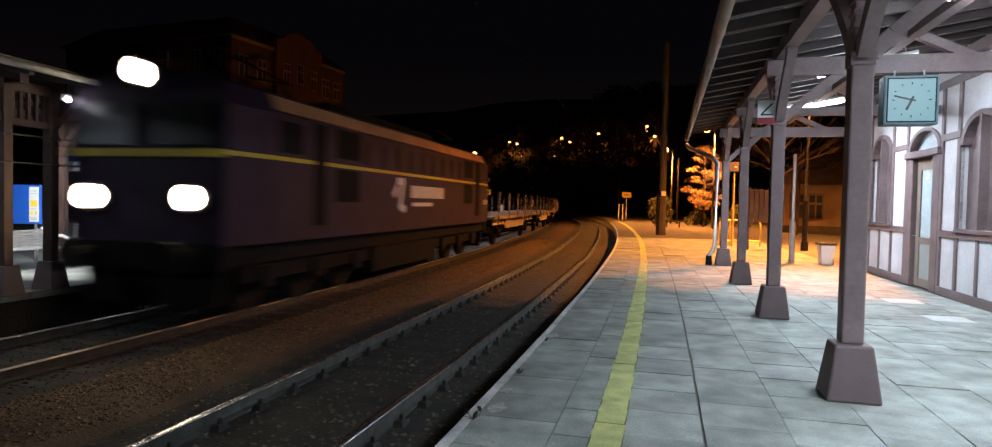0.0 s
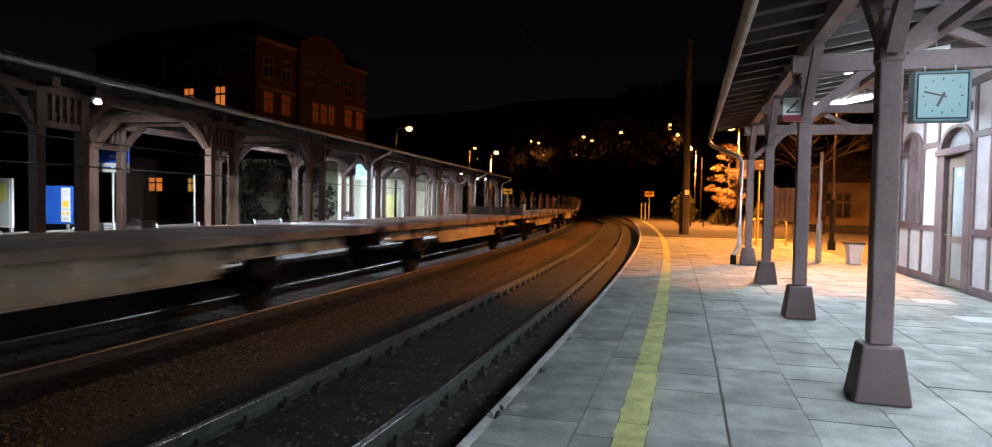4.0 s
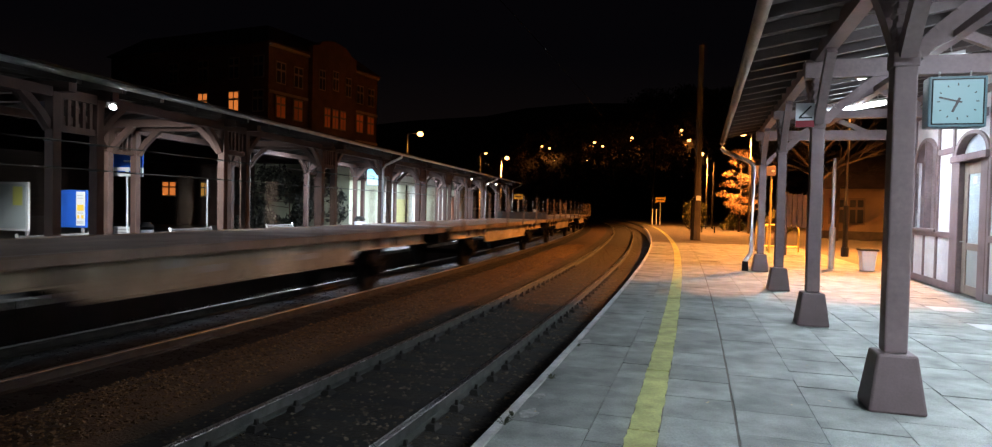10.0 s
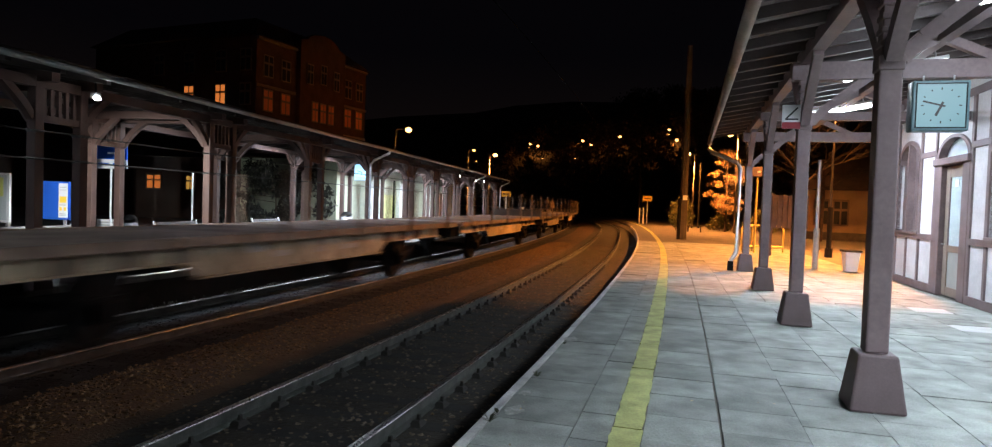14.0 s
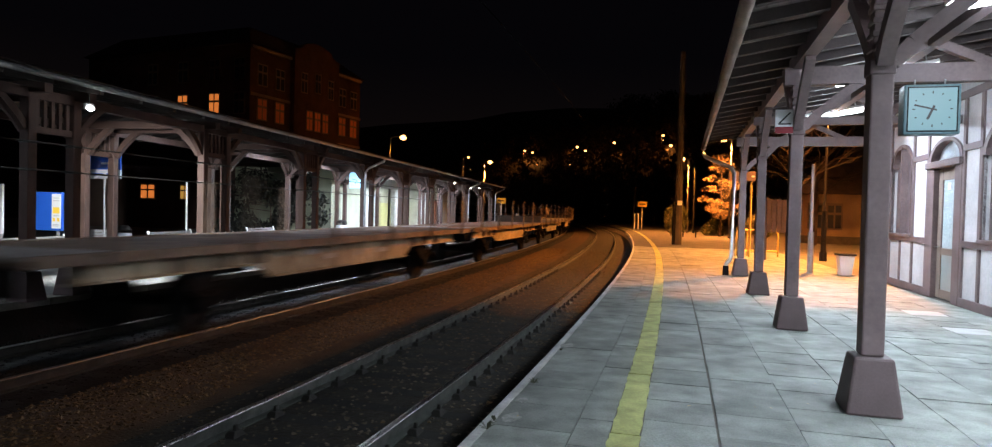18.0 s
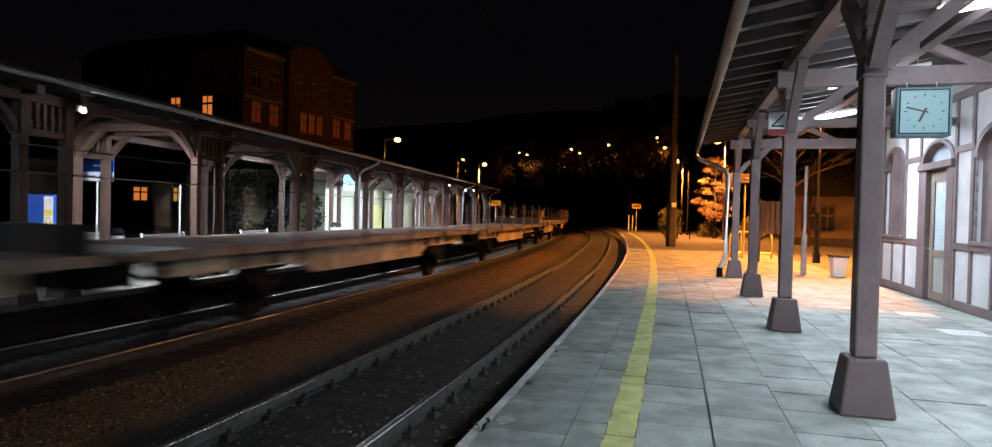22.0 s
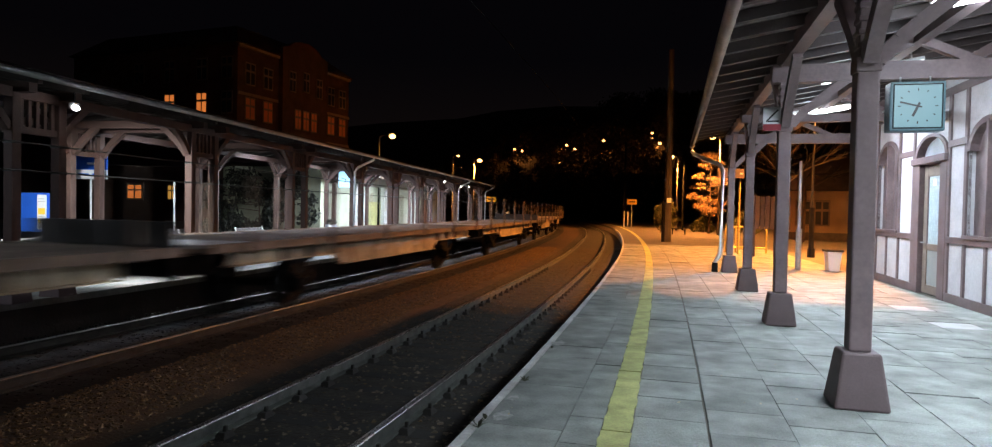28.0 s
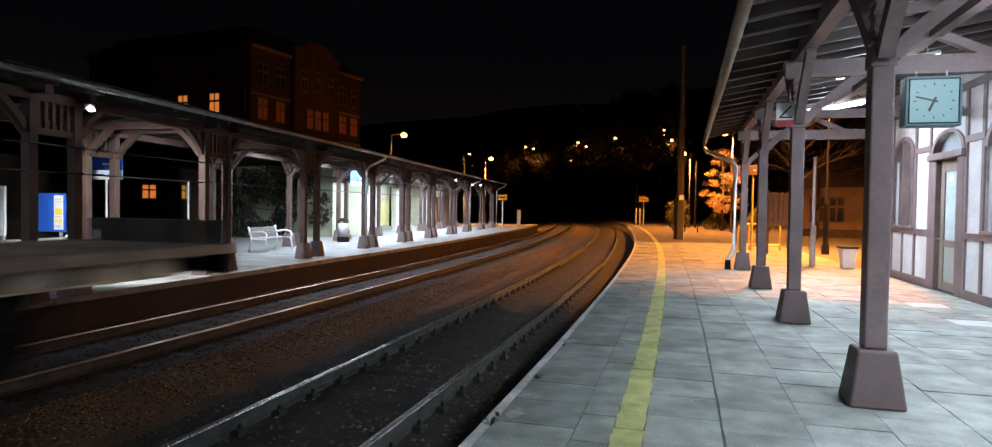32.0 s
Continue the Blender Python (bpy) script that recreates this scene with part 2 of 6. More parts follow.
def box(bm, x0, x1, y0, y1, z0, z1, bev=0.0):
    v = hexa(bm, [(x0, y0, z0), (x1, y0, z0), (x1, y1, z0), (x0, y1, z0), (x0, y0, z1), (x1, y0, z1), (x1, y1, z1), (x0, y1, z1)])
    if bev:
        es = list({e for q in v for e in q.link_edges})
        bmesh.ops.bevel(bm, geom=es, offset=bev, segments=2, affect="EDGES", profile=0.5)
    return bm


def frustum(bm, cx, cy, z0, z1, w0, d0, w1, d1, bev=0.0):
    p = [(cx + sx * w / 2, cy + sy * d / 2, z) for z, w, d in ((z0, w0, d0), (z1, w1, d1)) for sx, sy in ((-1, -1), (1, -1), (1, 1), (-1, 1))]
    v = hexa(bm, p)
    if bev:
        es = list({e for q in v for e in q.link_edges})
        bmesh.ops.bevel(bm, geom=es, offset=bev, segments=2, affect="EDGES", profile=0.5)
    return bm


def beam(bm, p0, p1, w, h, up=(0, 0, 1)):
    """A bar from p0 to p1; w across, h along up."""
    p0, p1 = Vector(p0), Vector(p1)
    d = (p1 - p0).normalized()
    side = d.cross(Vector(up))
    if side.length < 1e-4:
        side = Vector((1, 0, 0))
    side.normalize()
    u = side.cross(d).normalized()
    pts = []
    for q in (p0, p1):
        pts.append([q + side * (sx * w / 2) + u * (sy * h / 2) for sx, sy in ((-1, -1), (1, -1), (1, 1), (-1, 1))])
    hexa(bm, [pts[0][0], pts[0][1], pts[1][1], pts[1][0], pts[0][3], pts[0][2], pts[1][2], pts[1][3]])
    return bm


def tube(bm, pts, r, seg=8, r1=None):
    """A round pipe through points."""
    pts = [Vector(p) for p in pts]
    rings = []
    for i, p in enumerate(pts):
        a, b = pts[max(0, i - 1)], pts[min(len(pts) - 1, i + 1)]
        d = (b - a).normalized()
        s = d.cross(Vector((0, 0, 1)))
        if s.length < 1e-3:
            s = Vector((1, 0, 0))
        s.normalize()
        u = s.cross(d)
        rad = r if r1 is None else r + (r1 - r) * i / (len(pts) - 1)
        rings.append([bm.verts.new(p + (s * math.cos(k * 2 * math.pi / seg) + u * math.sin(k * 2 * math.pi / seg)) * rad) for k in range(seg)])
    for a, b in zip(rings, rings[1:]):
        for k in range(seg):
            bm.faces.new((a[k], a[(k + 1) % seg], b[(k + 1) % seg], b[k]))
    bm.faces.new(rings[0][::-1])
    bm.faces.new(rings[-1])
    bmesh.ops.recalc_face_normals(bm, faces=bm.faces[:])
    return bm


def sweep(bm, profile, ss, d0=0.0, z0=0.0, mats=None):
    """A profile of (offset, height) drawn along the track."""
    rows = [[bm.verts.new(TR(s, d0 + a, z0 + b)) for a, b in profile] for s in ss]
    for a, b in zip(rows, rows[1:]):
        for k in range(len(profile) - 1):
            f = bm.faces.new((a[k], a[k + 1], b[k + 1], b[k]))
            if mats:
                f.material_index = mats[k]
    return bm

# ---- ground, ballast, platforms ----
def steps(a, b, d):
    return list(np.arange(a, b + d * 0.5, d))


def hill(x, y):
    r = math.hypot(x, y)
    az = math.atan2(x, y)
    near = float(np.min(np.hypot(_x[::20] - x, _y[::20] - y)))
    rise = max(0.0, min(r - 150.0, (near - 45.0) * 2.0))
    h = 118 * (1 - math.exp(-rise / 300.0)) * (0.86 + 0.14 * math.sin(az * 5 + 1.0))
    return -0.85 + (h if y > -50 else h * 0.3)


bm = B()
rad = [0, 15, 30, 45, 60, 80, 100, 125, 150, 180, 220, 270, 330, 400, 500, 650, 850, 1200, 2000]
ring = []
for r in rad:
    ring.append([bm.verts.new((r * math.sin(a), r * math.cos(a) + 0, hill(r * math.sin(a), r * math.cos(a)))) for a in np.linspace(0, 2 * math.pi, 73)[:-1]] if r else [bm.verts.new((0, 0, -0.85))])
for a, b in zip(ring, ring[1:]):
    for k in range(72):
        j = (k + 1) % 72
        if len(a) == 1:
            bm.faces.new((a[0], b[j], b[k]))
        else:
            bm.faces.new((a[k], a[j], b[j], b[k]))
ground = tagged(part("ground", bm, M_GROUND), "dark earth and grass rising to a hill at night", "ground", kind="structure")

bm = B()
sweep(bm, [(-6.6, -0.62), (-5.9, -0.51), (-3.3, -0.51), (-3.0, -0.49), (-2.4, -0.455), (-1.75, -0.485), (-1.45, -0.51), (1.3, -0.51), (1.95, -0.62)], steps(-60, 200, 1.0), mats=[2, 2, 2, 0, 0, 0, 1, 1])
ballast = tagged(part("ballast_bed", bm, [M_BALLAST, M_BED, M_BEDFAR]), "brown crushed stone ballast under both tracks", "ballast", kind="structure")

# rails and sleepers
RAILP = [(-0.070, 0.0), (-0.070, 0.012), (-0.012, 0.028), (-0.012, 0.110), (-0.036, 0.122), (-0.036, 0.138), (-0.031, 0.146), (-0.018, 0.150), (0.0, 0.151), (0.018, 0.150), (0.031, 0.146), (0.036, 0.138), (0.036, 0.122), (0.012, 0.110), (0.012, 0.028), (0.070, 0.012), (0.070, 0.0)]
RAILM = [0, 0, 0, 0, 0, 1, 1, 1, 1, 1, 1, 0, 0, 0, 0, 0]


def track(d, label):
    t = thing("railway_track", label, "railway track", group="railway tracks")
    for g in (-0.7525, 0.7525):
        bm = B()
        sweep(bm, RAILP, steps(-60, 200, 1.0), d + g, RAIL - 0.15, RAILM)
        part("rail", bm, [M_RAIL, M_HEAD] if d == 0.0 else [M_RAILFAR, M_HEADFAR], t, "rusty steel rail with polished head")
    bm = B()
    frustum(bm, 0, 0, -0.67, -0.508, 2.6, 0.29, 2.56, 0.22)
    me = bpy.data.meshes.new("sleeper")
    bm.to_mesh(me)
    bm.free()
    me.materials.append(M_SLEEPER)
    bm = B()
    frustum(bm, 0, 0, -0.508, -0.455, 0.13, 0.19, 0.07, 0.09, 0.006)
    frustum(bm, 0.01, 0, -0.457, -0.405, 0.035, 0.035, 0.028, 0.028)
    clip = bpy.data.meshes.new("rail_clip")
    bm.to_mesh(clip)
    bm.free()
    clip.materials.append(M_CLIP)
    for i, s in enumerate(steps(-9.54, 80, 0.62)):
        o = new("sleeper", me)
        o.matrix_world = Matrix.Translation(TR(s, d)) @ pose(0, 0, 0, 0, 0, HD(s))
        o.parent = t
        if 2 < s < 24 and d == 0.0:
            for g in (-0.86, -0.645, 0.645, 0.86):
                c = new("rail_clip", clip)
                c.parent, c.location = o, (g, 0, 0)
    return t


track(0.0, "near railway track on concrete sleepers beside the platform")
track(FAR, "far railway track that the freight train uses")

# platforms
bm = B()
sweep(bm, [(EDGE + 0.02, -0.85), (EDGE + 0.02, -0.16), (EDGE - 0.0, -0.16)], steps(-30, 110, 1.0))
sweep(bm, [(EDGE + 0.04, -0.012), (12.0, -0.012), (45.0, -0.012)], steps(-30, 110, 1.0))
pavement = tagged(part("platform", bm, [M_ASPHALT]), "worn platform surface of trodden paving beside the station building", "platform", kind="structure")
bm = B()
sweep(bm, [(EDGE2 - 40, PLAT2), (EDGE2 - 0.35, PLAT2)], steps(-40, 62, 1.0))
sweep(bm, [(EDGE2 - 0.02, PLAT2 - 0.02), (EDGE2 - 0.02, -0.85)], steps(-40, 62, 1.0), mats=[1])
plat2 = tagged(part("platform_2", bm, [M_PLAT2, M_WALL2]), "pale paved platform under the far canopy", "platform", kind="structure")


def kerbs(parent, d0, d1, z0, z1, s0, s1, L, mat=M_EDGE):
    for s in steps(s0, s1, L):
        bm = B()
        a, b = s + 0.006, s + L - 0.006
        dz = random.uniform(-0.004, 0.004)
        p = [TR(a, d0), TR(a, d1), TR(b, d1), TR(b, d0)]
        hexa(bm, [q + Vector((0, 0, z0)) for q in p] + [q + Vector((0, 0, z1 + dz)) for q in p])
        part("edge_stone", bm, mat, parent)


kerbs(pavement, EDGE - 0.02, EDGE + 0.05, -0.16, 0.004, -11.5, 60, 1.0)
kerbs(plat2, EDGE2 - 0.33, EDGE2 + 0.02, -0.06, PLAT2, -11, 60, 1.0, M_EDGE2)

# ---- near canopy ----
POSTS = (0.21, 4.41, 8.72, 13.15, -4.1, -8.4)
SL = 0.17


def roof_z(v):
    return 3.96 + SL * (v - 0.2)


WALLV = 3.78


def canopy_post(u):
    t = thing("canopy_post", "brown painted timber canopy post on a tapered plinth", "post", CAN @ Matrix.Translation((0.21, u, 0)), "posts of the near canopy")
    bm = B()
    frustum(bm, 0, 0, 0, 0.47, 0.43, 0.43, 0.30, 0.30, 0.022)
    part("plinth", bm, M_BASE, t, "brown painted concrete plinth")
    bm = B()
    box(bm, -0.088, 0.088, -0.088, 0.088, 0.47, 2.85, 0.016)
    part("shaft", bm, M_TIMBER, t)
    bm = B()
    box(bm, -0.10, 0.10, -0.10, 0.10, 2.80, 2.92, 0.012)
    part("collar", bm, M_TIMBER, t)
    bm = B()
    box(bm, -0.075, 0.075, -0.075, 0.075, 2.90, 3.56, 0.012)
    part("neck", bm, M_TIMBER, t)
    for k in range(5):
        bm = B()
        box(bm, -0.088, 0.088, -0.090, 0.090, 3.0 + k * 0.11, 3.05 + k * 0.11, 0.012)
        part("carved_ring", bm, M_TIMBER, t)
    for e in (-1, 1):
        bm = B()
        pts = [(0, e * (0.09 + 0.85 * k / 5), 2.9 + 0.82 * (k / 5) ** 0.85) for k in range(6)]
        for a, b in zip(pts, pts[1:]):
            beam(bm, a, b, 0.12, 0.13)
        part("knee_brace", bm, M_TIMBER, t)
    bm = B()
    pts = [(0.08 + 0.75 * k / 5, 0, 2.9 + 0.66 * (k / 5) ** 0.85) for k in range(6)]
    for a, b in zip(pts, pts[1:]):
        beam(bm, a, b, 0.12, 0.12)
    part("wall_side_brace", bm, M_TIMBER, t)
    return t


for u in POSTS:
    canopy_post(u)

can = thing("platform_canopy", "timber platform canopy with boarded underside and zinc gutter", "canopy", CAN)
U0, U1 = -12.0, 14.3
bm = B()
beam(bm, (0.21, U0, 3.84), (0.21, U1, 3.84), 0.17, 0.20)
part("wall_plate", bm, M_TIMBER, can)
bm = B()
beam(bm, (WALLV - 0.12, U0, roof_z(WALLV) - 0.20), (WALLV - 0.12, U1, roof_z(WALLV) - 0.20), 0.15, 0.18)
part("ledger", bm, M_TIMBER, can)
bm = B()
beam(bm, (1.9, U0, roof_z(1.9) - 0.16), (1.9, U1, roof_z(1.9) - 0.16), 0.15, 0.18)
part("purlin", bm, M_TIMBER, can)
for u in POSTS:
    bm = B()
    if u == 8.72:
        beam(bm, (0.02, u, 3.585), (WALLV - 0.02, u, 3.585), 0.17, 0.16)
    else:
        beam(bm, (0.02, u, 3.64), (WALLV - 0.02, u, 3.64), 0.17, 0.25)
    part("tie_beam", bm, M_TIMBER, can)
    for e in (-1, 1):
        bm = B()
        beam(bm, (1.9 + e * 0.06, u, roof_z(1.9) - 0.20), (1.9 + e * 0.75, u, 3.72), 0.11, 0.12)
        part("strut", bm, M_TIMBER, can)
for u in steps(U0 + 0.2, U1 - 0.05, 0.72):
    bm = B()
    beam(bm, (-0.70, u, roof_z(-0.70) - 0.02), (WALLV, u, roof_z(WALLV) - 0.02), 0.10, 0.13)
    part("rafter", bm, M_RAFTER, can)
    # unseen board added over the plate to keep tube light off the eaves
    bm = B()
    box(bm, 0.19, 0.23, u + 0.052, u + 0.668, 3.90, 4.012)
    part("eave_light_block", bm, M_RAFTER, can)
v = -0.75
while v < WALLV:
    bm = B()
    dz = random.uniform(0, 0.006)
    p = [(v + 0.004, U0), (v + 0.226, U0), (v + 0.226, U1), (v + 0.004, U1)]
    hexa(bm, [(a, b, roof_z(a) + 0.055 + dz) for a, b in p] + [(a, b, roof_z(a) + 0.085 + dz) for a, b in p])
    part("roof_board", bm, M_BOARD, can)
    v += 0.23
bm = B()
p = [(-0.81, U0 - 0.1), (WALLV + 0.6, U0 - 0.1), (WALLV + 0.6, U1 + 0.08), (-0.81, U1 + 0.08)]
hexa(bm, [(a, b, roof_z(a) + 0.10) for a, b in p] + [(a, b, roof_z(a) + 0.15) for a, b in p])
part("roof_sheet", bm, M_ROOF, can, "dark roof covering")
bm = B()
beam(bm, (-0.73, U0, roof_z(-0.73)), (-0.73, U1, roof_z(-0.73)), 0.025, 0.16)
part("fascia", bm, M_BOARD, can)
bm = B()
gp = [(-0.82 + 0.070 * math.cos(a), 3.61 + 0.070 * math.sin(a)) for a in np.linspace(math.pi, 2 * math.pi, 9)]
rows = [[bm.verts.new((a, u, b - 0.004 * (u - U0) * 0.3)) for a, b in gp] for u in (U0, 0, 7, U1 + 0.1)]
for a, b in zip(rows, rows[1:]):
    for k in range(8):
        bm.faces.new((a[k], a[k + 1], b[k + 1], b[k]))
bmesh.ops.solidify(bm, geom=bm.faces[:], thickness=0.006)
part("gutter", bm, M_GUTTER, can, "dull tan-grey half-round gutter", True)
dp = thing("downpipe", "shiny zinc rainwater downpipe beside the last canopy post", "downpipe", CAN)
bm = B()
tube(bm, [(-0.82, 13.9, 3.53), (-0.82, 13.9, 3.38), (-0.76, 13.75, 3.28), (-0.10, 13.20, 2.95), (-0.02, 13.15, 2.80), (-0.02, 13.15, 0.55), (-0.06, 13.12, 0.42), (-0.16, 13.08, 0.30), (-0.17, 13.08, 0.0)], 0.062, 12)
part("pipe", bm, M_ZINC, dp, smooth=True)
bm = B()
frustum(bm, -0.17, 13.08, 0.0, 0.26, 0.16, 0.16, 0.14, 0.14, 0.01)
part("drain_shoe", bm, M_DARK, dp, "black drain collar")

# ---- station wall: half-timbered ----
WU0, WU1 = -13.0, 13.3
wall = thing("wall_station", "half-timbered station wall of white plaster panels and brown beams", "wall", CAN, kind="structure")
OPEN = [(11.35, 12.95, 1.25, 3.45), (8.52, 10.30, 0.0, 3.33), (6.05, 7.65, 1.25, 3.35), (3.6, 5.2, 1.25, 3.35), (0.5, 2.1, 1.25, 3.35)]
def plaster(*q):
    bm = B()
    box(bm, *q)
    part("plaster", bm, M_PLASTER, wall, "white plaster")


cuts = sorted({WU0, WU1, *[q for o in OPEN for q in o[:2]]})
for a, b in zip(cuts, cuts[1:]):
    o = [q for q in OPEN if q[0] <= a + 1e-6 and q[1] >= b - 1e-6]
    if o:
        if o[0][2] > 0:
            plaster(WALLV, WALLV + 0.30, a, b, 0, o[0][2])
        plaster(WALLV, WALLV + 0.30, a, b, o[0][3], 5.3)
    else:
        plaster(WALLV, WALLV + 0.30, a, b, 0, 5.3)
plaster(WALLV + 0.30, WALLV + 6.0, WU1 - 0.3, WU1, 0, 5.3)
plaster(WALLV + 0.30, WALLV + 6.0, WU0, WU0 + 0.3, 0, 5.3)
plaster(WALLV + 5.7, WALLV + 6.0, WU0 + 0.3, WU1 - 0.3, 0, 5.3)
# timbers of the frame stand proud of the plaster


def timber(u0, u1, z0, z1, proud=0.035):
    bm = B()
    box(bm, WALLV - proud, WALLV + 0.06, u0, u1, z0, z1, 0.008)
    part("timber", bm, M_TIMBER, wall)


def free(a, b, z0, z1):
    """The stretches of a rail that no opening interrupts."""
    segs = [(a, b)]
    for o in OPEN:
        if o[2] < z1 and o[3] > z0:
            out = []
            for s, e in segs:
                if o[1] <= s or o[0] >= e:
                    out.append((s, e))
                else:
                    if o[0] > s:
                        out.append((s, o[0]))
                    if o[1] < e:
                        out.append((o[1], e))
            segs = out
    return [q for q in segs if q[1] - q[0] > 0.05]


for z0, z1 in ((0.0, 0.17), (1.12, 1.25), (2.95, 3.08), (3.95, 4.10)):
    for a, b in free(WU0, WU1, z0, z1):
        timber(a, b, z0, z1)
for o in OPEN:
    for q in (o[0] - 0.12, o[1]):
        timber(q, q + 0.12, 1.25 if o[2] else 0.17, 2.95)
        timber(q, q + 0.12, 3.08, 3.95)
        if o[2]:
            timber(q, q + 0.10, 0.17, 1.12)
    if o[2]:
        m = (o[0] + o[1]) / 2
        timber(m - 0.04, m + 0.04, 0.17, 1.12)
timber(WU1 - 0.14, WU1, 0.17, 5.0, 0.04)
for q in (5.55, 3.0, -0.3):
    timber(q, q + 0.11, 0.17, 1.12)


def arched(u0, u1, z0, z1, sill):
    """Boarded arched window in the wall."""
    w = thing("window_1", "arched window closed with brown boards in the plaster wall", "window", CAN, "windows of the station", kind="structure")
    r, cu = (u1 - u0) / 2, (u0 + u1) / 2
    bm = B()
    rise = 0.55
    prev = None
    for k in range(13):
        a = math.pi * k / 12
        po = (cu - r * math.cos(a), z1 - rise + rise * math.sin(a))
        pi_ = (cu - (r - 0.13) * math.cos(a), z1 - rise + (rise - 0.10) * math.sin(a))
        top = z1
        cur = [bm.verts.new((x, *q)) for x in (WALLV - 0.04, WALLV + 0.12) for q in (po, pi_)]
        if prev:
            for i, j in ((0, 1), (1, 3), (3, 2), (2, 0)):
                bm.faces.new((prev[i], prev[j], cur[j], cur[i]))
        prev = cur
    bmesh.ops.recalc_face_normals(bm, faces=bm.faces[:])
    part("arch_trim", bm, M_TIMBER, w)
    bm = B()
    for k in range(12):
        a0, a1 = math.pi * k / 12, math.pi * (k + 1) / 12
        p = [(cu - r * math.cos(a0), z1 - rise + rise * math.sin(a0)), (cu - r * math.cos(a1), z1 - rise + rise * math.sin(a1))]
        q = [(p[0][0], z1 + 0.01), (p[1][0], z1 + 0.01)]
        hexa(bm, [(WALLV, p[0][0], p[0][1]), (WALLV + 0.2, p[0][0], p[0][1]), (WALLV + 0.2, p[1][0], p[1][1]), (WALLV, p[1][0], p[1][1]),
                  (WALLV, q[0][0], q[0][1]), (WALLV + 0.2, q[0][0], q[0][1]), (WALLV + 0.2, q[1][0], q[1][1]), (WALLV, q[1][0], q[1][1])])
    part("spandrel", bm, M_PLASTER, w, "white plaster over the arch")
    n = 6
    for k in range(n):
        bm = B()
        a, b = u0 + (u1 - u0) * k / n, u0 + (u1 - u0) * (k + 1) / n
        box(bm, WALLV + 0.10 + 0.008 * (k % 2), WALLV + 0.16, a + 0.004, b - 0.004, z0, z1 - 0.02)
        part("board", bm, M_TIMBER, w)
    bm = B()
    box(bm, WALLV - 0.05, WALLV + 0.16, u0 + r - 0.04, u0 + r + 0.04, z0, z1 - 0.06, 0.006)
    part("mullion", bm, M_TIMBER, w)
    bm = B()
    box(bm, WALLV - 0.07, WALLV + 0.10, u0 - 0.05, u1 + 0.05, z0 - 0.02, z0 + 0.05, 0.008)
    part("window_sill", bm, M_TIMBER, w)


for o in OPEN:
    if o[2]:
        arched(*o, 0)

# ---- station door with a round fanlight ----
a, b = 8.52, 10.30
door = thing("door_1", "tall brown half-glazed station door under a round fanlight", "door", CAN, kind="structure")
bm = B()
for q in ((a, a + 0.34), (b - 0.34, b)):
    box(bm, WALLV - 0.04, WALLV + 0.20, q[0], q[1], 0.0, 2.72, 0.012)
part("door_frame", bm, M_TIMBER, door)
bm = B()
box(bm, WALLV - 0.10, WALLV + 0.20, a - 0.04, b + 0.04, 2.72, 2.86, 0.012)
part("transom", bm, M_TIMBER, door)
u0, u1 = a + 0.34, b - 0.34
bm = B()
for q in ((u0 + 0.004, u0 + 0.22), (u1 - 0.22, u1 - 0.004)):
    box(bm, WALLV + 0.06, WALLV + 0.11, q[0], q[1], 0.02, 2.70, 0.008)
for q in ((0.02, 0.20), (0.92, 1.06), (2.46, 2.70)):
    box(bm, WALLV + 0.062, WALLV + 0.108, u0 + 0.22, u1 - 0.22, q[0], q[1], 0.006)
leaf = part("door_leaf", bm, M_DOOR, door, "brown varnished leaf")
M_FROST = material("frosted pane", (0.42, 0.50, 0.51), 0.25, var=0.15, scale=3, bump=0.05)
bm = B()
box(bm, WALLV + 0.08, WALLV + 0.09, u0 + 0.215, u1 - 0.215, 0.20, 0.92)
part("lower_panel", bm, material("dull frosted pane", (0.26, 0.30, 0.29), 0.35, var=0.15, scale=3, bump=0.05), leaf, "dull frosted lower pane")
bm = B()
box(bm, WALLV + 0.08, WALLV + 0.09, u0 + 0.215, u1 - 0.215, 1.06, 2.46)
part("pane", bm, M_FROST, leaf, "frosted glass pane")
for q in (u0 + 0.22, u1 - 0.235):
    bm = B()
    box(bm, WALLV + 0.055, WALLV + 0.08, q, q + 0.015, 1.06, 2.46)
    part("glazing_bead", bm, M_TIMBER, leaf)
bm = B()
tube(bm, [(WALLV + 0.05, u1 - 0.11, 1.08), (WALLV - 0.01, u1 - 0.11, 1.08), (WALLV - 0.01, u1 - 0.24, 1.08)], 0.012, 6)
part("door_handle", bm, M_STEEL, leaf, "steel lever handle")
bm = B()
box(bm, WALLV + 0.07, WALLV + 0.079, 9.32, 9.50, 2.26, 2.40)
part("notice", bm, M_WHITE, leaf, "white paper notice")
cu, r = (a + b) / 2, (b - a) / 2
bm = B()
prev = None
for k in range(15):
    t_ = math.pi * k / 14
    cur = [bm.verts.new((x, cu - q * math.cos(t_), 2.86 + q * 0.52 * math.sin(t_))) for x in (WALLV - 0.04, WALLV + 0.15) for q in (r, r - 0.13)]
    if prev:
        for i, j in ((0, 1), (1, 3), (3, 2), (2, 0)):
            bm.faces.new((prev[i], prev[j], cur[j], cur[i]))
    prev = cur
bmesh.ops.recalc_face_normals(bm, faces=bm.faces[:])
part("fanlight_arch", bm, M_TIMBER, door)
bm = B()
